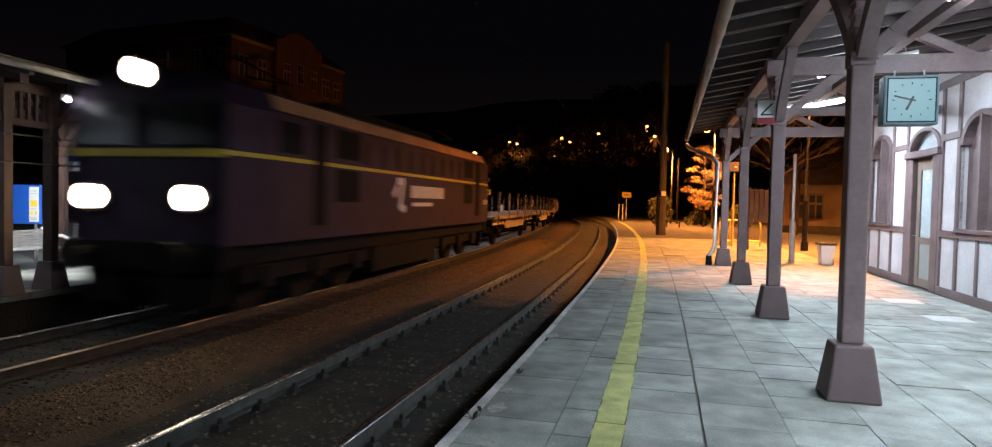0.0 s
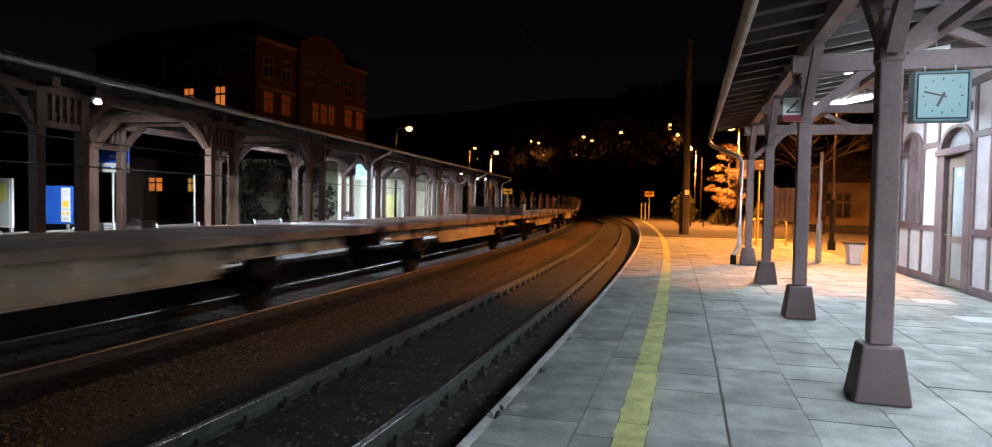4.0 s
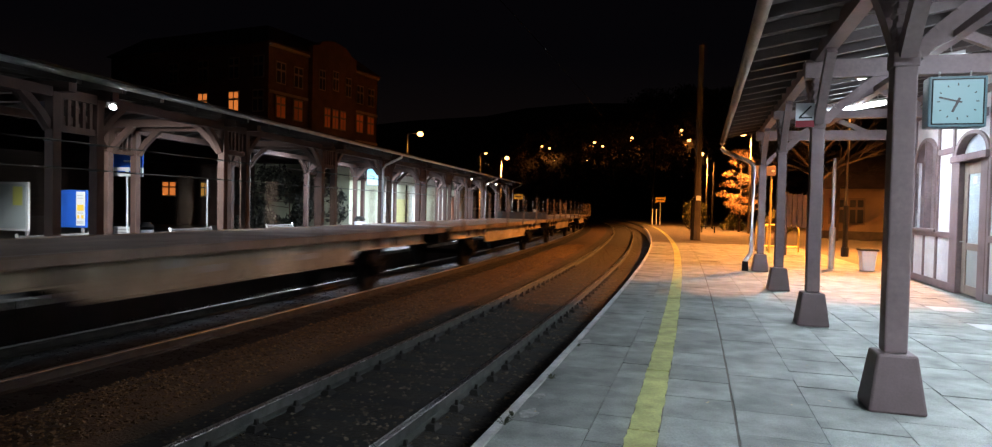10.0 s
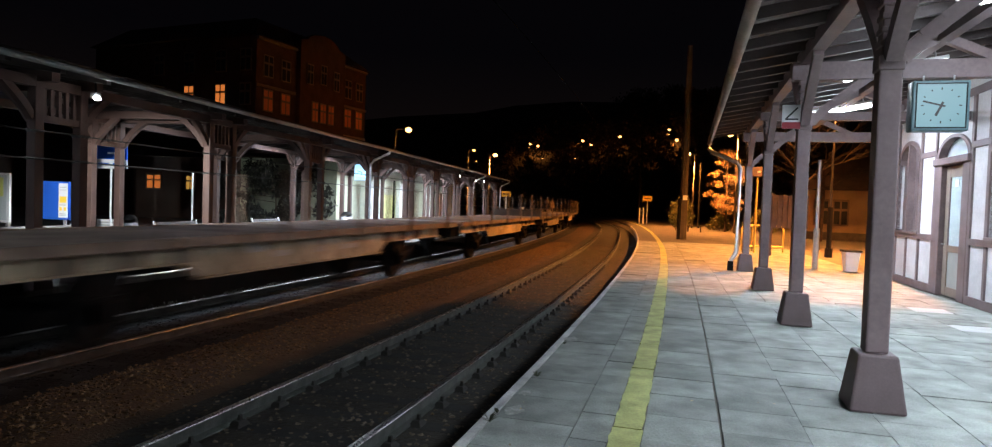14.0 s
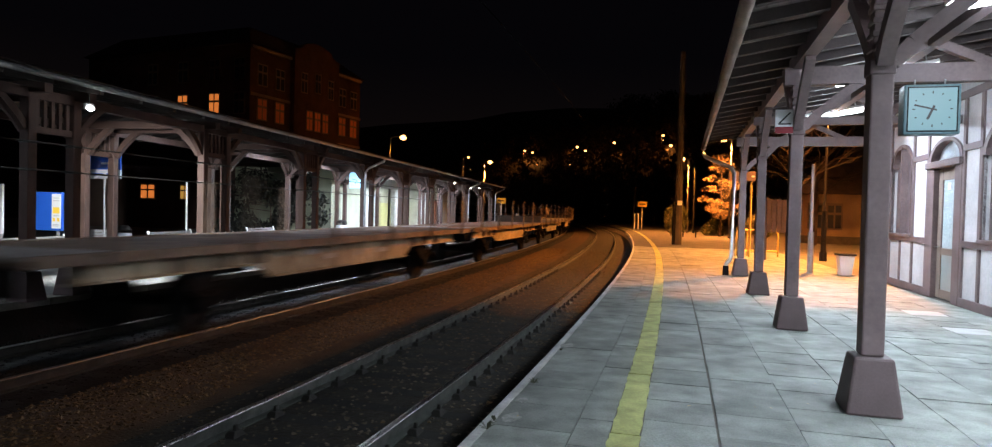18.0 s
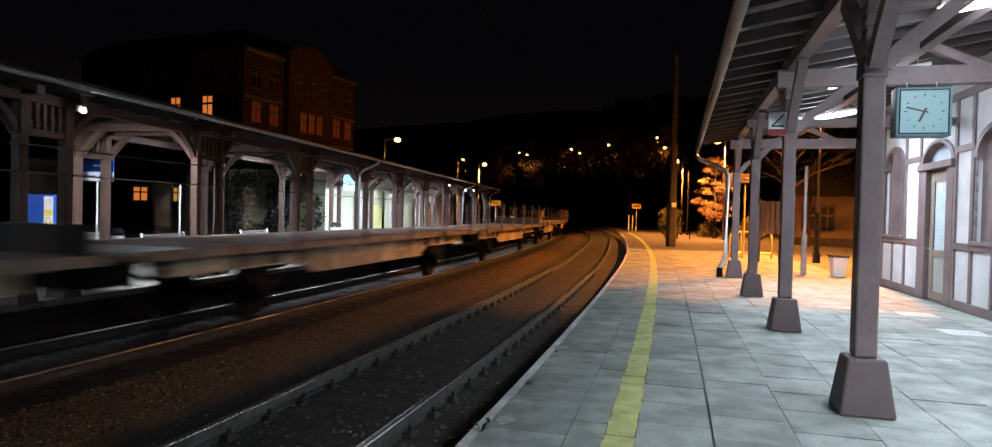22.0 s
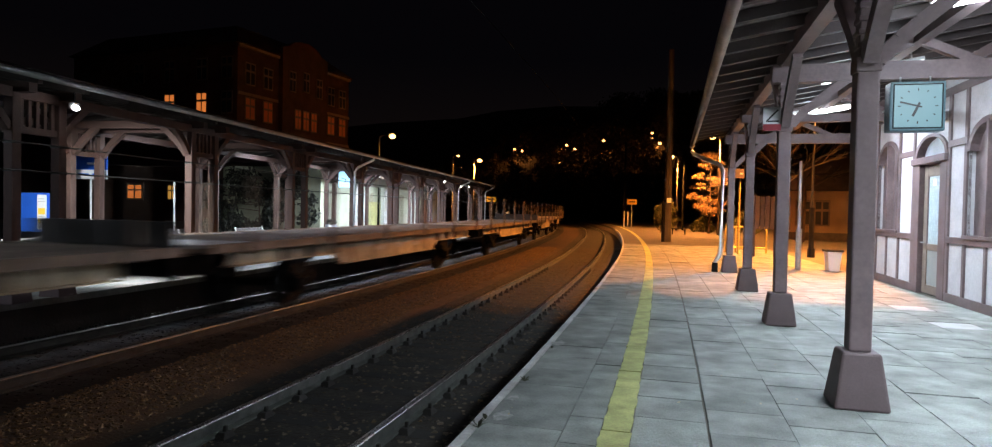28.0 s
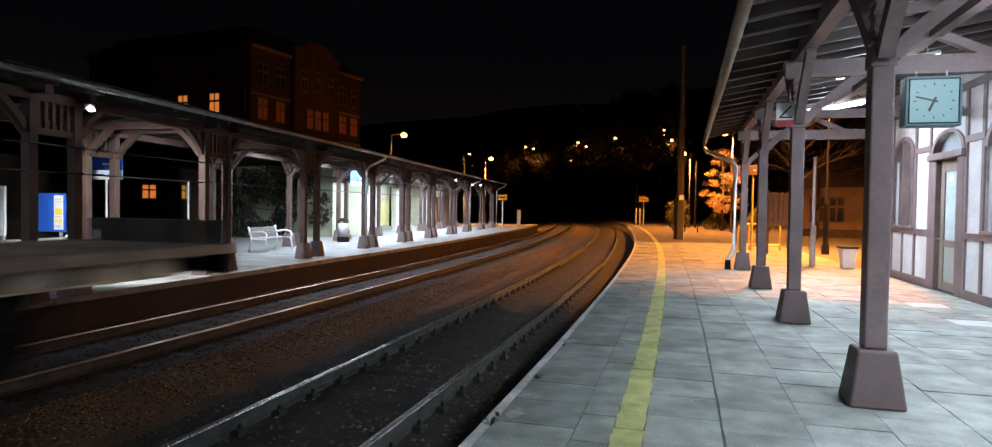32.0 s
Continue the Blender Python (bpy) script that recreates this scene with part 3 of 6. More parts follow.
for k in range(14):
    t0, t1 = math.pi * k / 14, math.pi * (k + 1) / 14
    p = [(cu - r * math.cos(q), 2.86 + r * 0.52 * math.sin(q)) for q in (t0, t1)]
    hexa(bm, [(WALLV, *p[0]), (WALLV + 0.2, *p[0]), (WALLV + 0.2, *p[1]), (WALLV, *p[1]),
              (WALLV, p[0][0], 3.34), (WALLV + 0.2, p[0][0], 3.34), (WALLV + 0.2, p[1][0], 3.34), (WALLV, p[1][0], 3.34)])
part("spandrel", bm, M_PLASTER, door)
bm = B()
c0 = bm.verts.new((WALLV + 0.12, cu, 2.86))
arc = [bm.verts.new((WALLV + 0.12, cu - (r - 0.1) * math.cos(math.pi * k / 14), 2.86 + (r - 0.1) * 0.52 * math.sin(math.pi * k / 14))) for k in range(15)]
for p, q in zip(arc, arc[1:]):
    bm.faces.new((c0, p, q))
bmesh.ops.solidify(bm, geom=bm.faces[:], thickness=0.01)
part("fanlight_pane", bm, material("fanlight glass", (0.62, 0.68, 0.70), 0.3, var=0.1, scale=3, bump=0.02), door, "pale glazed fanlight")

# ---- lights and fittings under the near canopy ----
def tube_light(u, v=1.75, power=700, z=4.0, spread=176, glow_share=0.1):
    t = thing("fluorescent_light", "glowing white fluorescent tube light under the canopy", "ceiling light", CAN @ Matrix.Translation((v, u, z)) @ pose(0, 0, 0, 0, -9.6, 0), "canopy lights")
    bm = B()
    box(bm, -0.76, 0.76, -0.08, 0.08, 0.0, 0.06, 0.01)
    part("housing", bm, M_WHITE, t, "white sheet-steel housing")
    bm = B()
    box(bm, -0.74, 0.74, -0.095, 0.095, -0.085, -0.001, 0.03)
    part("diffuser", bm, M_TUBE, t, "glowing diffuser")
    lamp("canopy_lamp", "AREA", power, COOL, CAN @ Matrix.Translation((v, u, z - 0.13)) @ pose(0, 0, 0, 0, -9.6, 0), 1.4, 0.12, spread=spread)
    lamp("canopy_glow", "POINT", power * glow_share, COOL, CAN @ Matrix.Translation((v, u, z - 0.17)), 0.10)
    for e in (-0.6, 0.6):
        bm = B()
        tube(bm, [(e, 0, 0.05), (e, 0, roof_z(v + e) - z - 0.02 - e * 0.17)], 0.012, 6)
        part("hanger_rod", bm, M_STEEL, t)


for u, v, w, z, sp, gs in ((10.55, 1.75, 300, 4.0, 165, 0.32), (6.05, 1.75, 140, 3.995, 165, 0.60), (2.2, 2.08, 150, 4.07, 165, 1.15), (-1.6, 1.9, 165, 4.04, 150, 0.25), (-5.65, 1.75, 610, 4.05, 142, 0.05)):
    tube_light(u, v, power=w, z=z, spread=sp, glow_share=gs)

clock = thing("station_clock", "square lit station clock hanging from a canopy tie beam", "clock", CAN @ Matrix.Translation((1.83, 4.25, 3.105)))
bm = B()
box(bm, -0.335, 0.335, -0.13, 0.13, -0.335, 0.335, 0.02)
part("case", bm, material("teal clock case", (0.055, 0.105, 0.115), 0.45, var=0.15, scale=4), clock, "blue-grey sheet metal case")
for e in (-1, 1):
    bm = B()
    box(bm, -0.285, 0.285, e * 0.131 - 0.004, e * 0.131 + 0.004, -0.285, 0.285, 0.003)
    dial = part("dial", bm, M_CLOCK, clock, "pale blue glowing dial")
    for x0, x1, z0, z1 in ((-0.30, -0.285, -0.30, 0.30), (0.285, 0.30, -0.30, 0.30), (-0.285, 0.285, -0.30, -0.285), (-0.285, 0.285, 0.285, 0.30)):
        bm = B()
        box(bm, x0, x1, e * 0.133 - 0.006, e * 0.133 + 0.006, z0, z1)
        part("bezel", bm, M_DARK, clock, "dark dial bezel")
    for k in range(12):
        bm = B()
        a = k * math.pi / 6
        L = 0.034 if k % 3 == 0 else 0.024
        beam(bm, (0.240 * math.sin(a), e * 0.138, 0.240 * math.cos(a)), ((0.240 - L) * math.sin(a), e * 0.138, (0.240 - L) * math.cos(a)), 0.006, 0.013, (math.cos(a), 0, -math.sin(a)))
        part("hour_mark", bm, M_BLACK, dial)
    for nm, a, L, w in (("hour_hand", 6.80 * math.pi / 6, 0.15, 0.030), ("minute_hand", 47.5 * math.pi / 30, 0.225, 0.022)):
        bm = B()
        sx = -e
        d = (sx * math.sin(a) * 1.0, math.cos(a))
        beam(bm, (-d[0] * 0.05, e * 0.141, -d[1] * 0.05), (d[0] * L, e * 0.141, d[1] * L), 0.006, w, (d[1], 0, -d[0]))
        part(nm, bm, M_BLACK, dial)
for x in (-0.18, 0.18):
    bm = B()
    tube(bm, [(x, 0, 0.33), (x, 0, 0.42)], 0.012, 8)
    part("hanger", bm, M_STEEL, clock)

sg = thing("track_sign", "small white sign with black pointer and red band", "sign", CAN @ Matrix.Translation((0.02, 4.26, 2.98)))
bm = B()
box(bm, -0.12, 0.12, -0.012, 0.012, -0.17, 0.17, 0.004)
part("plate", bm, M_WHITE, sg)
bm = B()
box(bm, -0.12, 0.12, -0.017, -0.0125, -0.17, -0.075)
part("red_band", bm, M_RED, sg, "dark red band")
bm = B()
beam(bm, (-0.07, -0.015, -0.03), (0.08, -0.015, 0.13), 0.004, 0.022, (1, 0, -1))
beam(bm, (-0.08, -0.015, -0.035), (0.09, -0.015, -0.035), 0.004, 0.022, (0, 0, 1))
part("symbol", bm, M_BLACK, sg, "black pointer strokes")

# ---- far canopy: paired posts in two rows ----
F2 = pose(-7.22, 10.3, PLAT2, 0, 0, -8.53)
SP, GAP, ROWW = 4.45, 0.43, 2.90
PORTALS = (-4.45, 4.38, 9.15, 13.95, 18.45, 22.7, 27.2, 31.3, 35.9, 40.1)


def roof2(x):
    return 3.28 + 0.16 * (0.78 - x) if x > -1.7 else 3.28 + 0.16 * 2.48 - 0.16 * (-1.7 - x)


def far_frame(u):
    t = thing("timber_portal", "timber portal of paired posts with lattice and curved braces", "timber portal", F2 @ Matrix.Translation((0, u, 0)), "frames of the far canopy")
    for x in (0.0, -ROWW):
        for e in (-1, 1):
            bm = B()
            frustum(bm, x, e * GAP, 0, 0.45, 0.38, 0.38, 0.26, 0.26, 0.012)
            part("plinth", bm, M_BASE, t)
            bm = B()
            box(bm, x - 0.080, x + 0.080, e * GAP - 0.080, e * GAP + 0.080, 0.45, 3.2, 0.014)
            part("post", bm, M_TIMBER_L, t)
            for z in (2.00, 2.42) if x == 0 else ():
                bm = B()
                box(bm, x - 0.086, x + 0.086, e * GAP - 0.086, e * GAP + 0.086, z - 0.022, z + 0.022)
                part("strap", bm, M_BLACK, t, "black cable strap")
            bm = B()
            pts = [(x, e * (GAP + 0.07 + 0.60 * k / 4), 2.62 + 0.58 * (k / 4) ** 0.8) for k in range(5)]
            for a, b in zip(pts, pts[1:]):
                beam(bm, a, b, 0.10, 0.11)
            part("knee_brace", bm, M_TIMBER_L, t)
            s = -1 if x == 0 else 1
            bm = B()
            pts = [(x + s * (0.08 + 0.6 * k / 4), e * GAP, 2.6 + 0.62 * (k / 4) ** 0.8) for k in range(5)]
            for a, b in zip(pts, pts[1:]):
                beam(bm, a, b, 0.11, 0.12)
            part("cross_brace", bm, M_TIMBER_L, t)
        bm = B()
        beam(bm, (x, -GAP, 2.62), (x, GAP, 2.62), 0.09, 0.10)
        part("lattice_rail", bm, M_TIMBER_L, t)
        for k in range(5):
            bm = B()
            y = -GAP + (k + 1) * 2 * GAP / 6
            beam(bm, (x, y, 2.66), (x, y, 3.12), 0.045, 0.06, (0, 1, 0))
            part("lattice_slat", bm, M_TIMBER_L, t)
    for e in (-1, 1):
        bm = B()
        beam(bm, (0.35, e * GAP, 3.24), (-ROWW - 0.35, e * GAP, 3.24), 0.15, 0.16)
        part("tie_beam", bm, M_TIMBER_L, t)
    bm = B()
    beam(bm, (-ROWW / 2, -GAP, 3.36), (-ROWW / 2, GAP, 3.36), 0.14, 0.14)
    part("cross_beam", bm, M_TIMBER_L, t)
    return t


ff = far_frame(0.0)
for u in PORTALS:
    copy_thing(ff, F2 @ Matrix.Translation((0, u, 0)))

can2 = thing("far_canopy", "long timber canopy roof over the opposite platform", "canopy", F2)
V0, V1 = -9.0, 41.5
for x in (0.0, -ROWW):
    bm = B()
    beam(bm, (x, V0, 3.16), (x, V1, 3.16), 0.15, 0.15)
    part("wall_plate", bm, M_TIMBER_L, can2)
bm = B()
for a, b in ((0.78, -1.7), (-1.7, -4.3)):
    p = [(b, V0), (a, V0), (a, V1), (b, V1)]
    hexa(bm, [(x, y, roof2(x) + 0.06) for x, y in p] + [(x, y, roof2(x) + 0.13) for x, y in p])
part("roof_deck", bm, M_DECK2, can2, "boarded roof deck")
for u in steps(V0 + 0.3, V1 - 0.2, 0.89):
    bm = B()
    beam(bm, (0.72, u, roof2(0.72)), (-1.7, u, roof2(-1.7)), 0.09, 0.12)
    beam(bm, (-1.7, u, roof2(-1.7)), (-4.2, u, roof2(-4.2)), 0.09, 0.12)
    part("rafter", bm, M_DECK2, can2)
bm = B()
tube(bm, [(0.84, V0, 3.30), (0.84, V1 + 0.1, 3.36)], 0.045, 10)
part("gutter", bm, M_STEEL, can2, "dull zinc gutter", True)
bm = B()
beam(bm, (0.78, V0, 3.33), (0.78, V1, 3.36), 0.025, 0.10)
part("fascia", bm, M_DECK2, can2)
for u in (3.05 * SP - 0.2, 3.05 * SP + 17.8, 41.4):
    d2 = thing("downpipe", "grey zinc downpipe of the far canopy", "downpipe", F2, "downpipes of the far canopy")
    bm = B()
    tube(bm, [(0.84, u, 3.32), (0.83, u, 3.22), (0.25, u, 2.95), (0.14, u, 2.80), (0.14, u, 0.02)], 0.045, 8)
    part("pipe", bm, M_ZINC, d2, smooth=True)

# lamps of the far canopy
fl = thing("flood_light", "small bright white floodlight on the far canopy", "flood light", F2 @ Matrix.Translation((0.50, 0.18, 3.03)))
bm = B()
box(bm, -0.06, 0.04, -0.06, 0.08, -0.03, 0.07, 0.02)
part("body", bm, M_STEEL, fl)
bm = B()
bmesh.ops.create_uvsphere(bm, u_segments=12, v_segments=8, radius=0.05, matrix=Matrix.Translation((0.06, -0.04, -0.02)) @ Matrix.Diagonal((0.8, 1.3, 0.8, 1)))
part("lens", bm, glow("flood lens", (0.95, 0.98, 1.0), 60), fl)
bm = B()
beam(bm, (0, 0, 0.06), (0, 0, 0.26), 0.022, 0.022)
part("bracket", bm, M_DARK, fl)

lamp("flood_beam", "SPOT", 2000, (0.95, 0.98, 1.0), F2 @ look((-0.24, 0.80, 2.90), (-1.3, 3.7, 0.7)), 0.03, spot=92)


M_BULB = glow("white bulb", (1.0, 0.93, 0.85), 5.0)


def far_tube(u, x=-1.7, power=25, L=0.6):
    t = thing("fluorescent_light", "white fluorescent tube under the far canopy", "ceiling light", F2 @ Matrix.Translation((x, u, 3.46)), "far canopy lights")
    bm = B()
    box(bm, -0.07, 0.07, -L, L, 0.0, 0.06, 0.01)
    part("housing", bm, M_WHITE, t)
    bm = B()
    tube(bm, [(0, 0.04 - L, -0.03), (0, L - 0.04, -0.03)], 0.035, 8)
    part("diffuser", bm, M_TUBE, t, smooth=True)
    lamp("far_canopy_lamp", "AREA", power, COOL, F2 @ Matrix.Translation((x, u, 3.37)), 0.12, 1.1, spread=168)


for u, p in ((-SP * 0.65, 65), (SP * 1.35, 90), (SP * 2.6, 430), (SP * 3.6, 580), (SP * 4.6, 640), (SP * 5.6, 680), (SP * 6.6, 660), (SP * 7.6, 600), (SP * 8.6, 480)):
    far_tube(u, -1.9, p, 0.6 if u < 10 else 0.16)

# ---- waiting pavilion behind the far canopy ----
M_PAVWALL = material("pavilion plaster", (0.44, 0.45, 0.40), 0.85, var=0.15, scale=2, fine=30, dirt=0.25)
pav = thing("waiting_pavilion", "bright white platform pavilion with tall openings and yellow dado", "pavilion", F2 @ Matrix.Translation((-4.3, 20.6, 0)))
bm = B()
box(bm, -5, 0, 0, 4.58, 0, 3.4)
part("side_room", bm, material("olive wall", (0.35, 0.37, 0.27), 0.85, var=0.15, scale=2), pav, "olive-grey wall")
for y0, y1 in ((4.6, 5.95), (9.6, 12.7), (15.4, 16.9), (21.5, 24.0)):
    bm = B()
    box(bm, -0.25, 0.0, y0, y1, 0, 3.4, 0.01)
    part("pier", bm, M_PAVWALL, pav)
bm = B()
box(bm, -0.25, 0.0, 4.6, 24.0, 2.75, 3.6)
part("lintel", bm, M_PAVWALL, pav)
bm = B()
box(bm, -5.0, -4.8, 4.6, 24.0, 0, 3.4)
box(bm, -4.8, -0.26, 23.8, 24.0, 0, 3.4)
part("back_wall", bm, M_PAVWALL, pav)
bm = B()
box(bm, -4.79, -4.75, 4.6, 23.7, 0, 1.95)
part("dado", bm, material("yellow dado", (0.50, 0.50, 0.26), 0.6, var=0.15, scale=2), pav, "yellow painted dado")
bm = B()
box(bm, -5.2, 0.3, -0.2, 24.2, 3.6, 3.75)
part("roof", bm, M_ROOF, pav)
for y, w in ((7.5, 200), (19.0, 560)):
    t = thing("ceiling_light", "white ceiling light inside the pavilion", "ceiling light", F2 @ Matrix.Translation((-6.9, 20.6 + y, 3.42)), "pavilion lights")
    bm = B()
    box(bm, -0.3, 0.3, -0.8, 0.8, 0.0, 0.10, 0.01)
    part("housing", bm, M_WHITE, t)
    bm = B()
    box(bm, -0.28, 0.28, -0.78, 0.78, -0.03, -0.002, 0.01)
    part("diffuser", bm, M_TUBE, t, "glowing diffuser")
    lamp("pavilion_lamp", "AREA", w, (0.92, 1.0, 0.96), F2 @ Matrix.Translation((-6.9, 20.6 + y, 3.37)), 0.56, 1.56)

bm = B()
box(bm, -0.34, -0.28, 20.4, 21.45, 0.05, 2.2, 0.01)
part("inner_door", bm, material("red-brown door", (0.25, 0.09, 0.05), 0.6, var=0.2), pav, "red-brown door leaf")
bm = B()
tube(bm, [(-0.6, 6.2, 3.3), (-0.5, 7.2, 2.5), (-0.5, 7.4, 2.3), (-0.5, 7.4, 0.1)], 0.05, 8)
part("inner_pipe", bm, M_ZINC, pav, "pale bent downpipe")
bm = B()
box(bm, 0.005, 0.03, 4.85, 5.5, 1.0, 2.1, 0.005)
part("poster", bm, M_WHITE, pav, "pale poster")
for u, z in ((SP * 5.95, 3.02), (SP * 6.95, 2.92), (SP * 7.55, 3.0)):
    t = thing("bulb_lamp", "small round white bulb lamp under the far eaves", "lamp", F2 @ Matrix.Translation((0.36, u, z)), "bulbs under the far eaves")
    bm = B()
    bmesh.ops.create_uvsphere(bm, u_segments=10, v_segments=6, radius=0.055)
    part("bulb", bm, M_BULB, t, "glowing bulb", True)
    bm = B()
    tube(bm, [(0, 0, 0.07), (0, 0, 0.30)], 0.025, 6)
    part("stem", bm, M_DARK, t)

c2 = thing("platform_clock", "small square lit clock under the far canopy", "clock", F2 @ Matrix.Translation((-2.08, 18.3, 2.72)))
bm = B()
box(bm, -0.37, 0.37, -0.1, 0.1, -0.37, 0.37, 0.02)
part("case", bm, M_STEEL, c2)
bm = B()
box(bm, -0.34, 0.34, -0.112, -0.101, -0.34, 0.34)
part("dial", bm, M_CLOCK2, c2)
bm = B()
for a, L in ((6.8 * math.pi / 6, 0.15), (47.5 * math.pi / 30, 0.22)):
    beam(bm, (0, -0.116, 0), (math.sin(a) * L, -0.116, math.cos(a) * L), 0.006, 0.03, (math.cos(a), 0, -math.sin(a)))
part("clock_hands", bm, M_BLACK, c2)
bm = B()
beam(bm, (0, 0, 0.37), (0, 0, 0.6), 0.04, 0.04)
part("hanger", bm, M_STEEL, c2)


# ---- street lamps ----
def street_lamp(p, h, side, lit=M_SODGLOW, power=0.0, label="tall grey street lamp with a glowing orange sodium head", rz=0.0, big=1.0, r=0.09, pole=M_POLE, cone=165, reach=0.6):
    t = thing("street_lamp", label, "street lamp", Matrix.Translation(p) @ pose(0, 0, 0, 0, 0, rz), "street lamps")
    bm = B()
    tube(bm, [(0, 0, 0), (0, 0, h * 0.5), (0, 0, h)], r, 8, r * 0.5)
    part("pole", bm, pole, t, smooth=True)
    bm = B()
    tube(bm, [(0, 0, h - 0.02), (side * 0.15, 0, h + 0.12), (side * (reach - 0.2), 0, h + 0.15)], 0.035, 6)
    part("arm", bm, M_POLE, t)
    bm = B()
    frustum(bm, side * reach, 0, h + 0.13, h + 0.24, 0.62, 0.26, 0.45, 0.16, 0.03)
    part("head", bm, M_STEEL, t)
    bm = B()
    bmesh.ops.create_uvsphere(bm, u_segments=12, v_segments=8, radius=0.5, matrix=Matrix.Translation((side * reach, 0, h + 0.09)) @ Matrix.Diagonal((0.52 * big, 0.45 * big, 0.40 * big, 1)))
    part("lamp_bowl", bm, lit, t, "glowing orange bowl", True)
    if r < 0.08:
        bm = B()
        tube(bm, [(0, 0, 0), (0, 0, 0.9), (0, 0, 1.9)], 0.095, 10)
        part("sleeve", bm, M_UPOLE, t)
        bm = B()
        tube(bm, [(0, 0, 0), (0, 0, 0.35)], 0.14, 10)
        part("foot", bm, M_BLACK, t, "black painted foot")
    if power:
        lamp("sodium_lamp", "SPOT", power, SODIUM, Matrix.Translation(Vector(p) + Vector((0, 0, h - 0.12 if big <= 1 else h - 0.2 * big - 0.05))) @ pose(side * reach, 0, 0, 0, 0, 0), 0.15, spot=cone)
    return t


street_lamp((16.4, 48.8, 0), 7.2, -1, power=20000)
street_lamp((16.35, 60.0, 0), 6.6, -1, power=13000)
street_lamp((12.0, 25.1, 0), 8.4, 1, power=35000, label="slim street lamp mast beyond the canopy, glowing orange", r=0.06, cone=157)
street_lamp((-9.2, 51.0, 0), 7.0, 1, power=8000, pole=M_DARK, reach=1.0)
street_lamp((-2.6, 72.0, -0.6), 7.4, 1, power=42000)
street_lamp((-5.2, 76.0, -0.6), 8.2, 1, power=500, big=0.6)
# distant lamps on the hill: bearing, rise of the sight line to the lamp, size; each stands where the slope meets its line
FARLAMPS = []
for az, rise, big in ((1.30, 0.0919, 2.2), (1.97, 0.0893, 2.4), (5.80, 0.0988, 2.6), (6.50, 0.0931, 2.3), (8.94, 0.1058, 2.5), (12.97, 0.1169, 2.1), (13.60, 0.1019, 2.4),
                      (5.20, 0.0720, 0.8), (2.40, 0.0710, 0.7), (13.0, 0.1100, 0.8), (-3.3, 0.0630, 0.9)):
    for d in range(150, 700, 2):
        x, y = d * math.sin(radians(az)), d * math.cos(radians(az))
        z = 1.6 + rise * d
        if hill(x, y) + 6.5 >= z:
            break
    FARLAMPS.append((x, y, z, d, az))
    street_lamp((x, y, hill(x, y) - 0.5), z - hill(x, y) + 0.4, 1, M_SODFAR, 2400 if big > 1 else 0, "distant street lamp glowing orange on the hillside", big=big)

# ---- the freight train ----
TRL, WAG = 19.0, 15.8


def wheelset(parent, y, r):
    for e in (-1, 1):
        bm = B()
        n = 20
        rings = []
        for x, q in ((0.66, r + 0.03), (0.69, r + 0.03), (0.70, r), (0.82, r), (0.82, r * 0.82), (0.79, r * 0.78), (0.79, 0.16), (0.86, 0.14), (0.86, 0.0)):
            rings.append([bm.verts.new((e * x, y + q * math.cos(k * 2 * math.pi / n), r + q * math.sin(k * 2 * math.pi / n))) for k in range(n)] if q else [bm.verts.new((e * x, y, r))])
        for p, q in zip(rings, rings[1:]):
            for k in range(n):
                j = (k + 1) % n
                bm.faces.new((p[k], p[j], q[j], q[k]) if len(q) > 1 else (p[k], p[j], q[0]))
        bm.faces.new(rings[0])
        bmesh.ops.recalc_face_normals(bm, faces=bm.faces[:])
        part("wheel", bm, M_DARK, parent)
    bm = B()
    tube(bm, [(-0.66, y, r), (0.66, y, r)], 0.08, 8)
    part("axle", bm, M_DARK, parent)


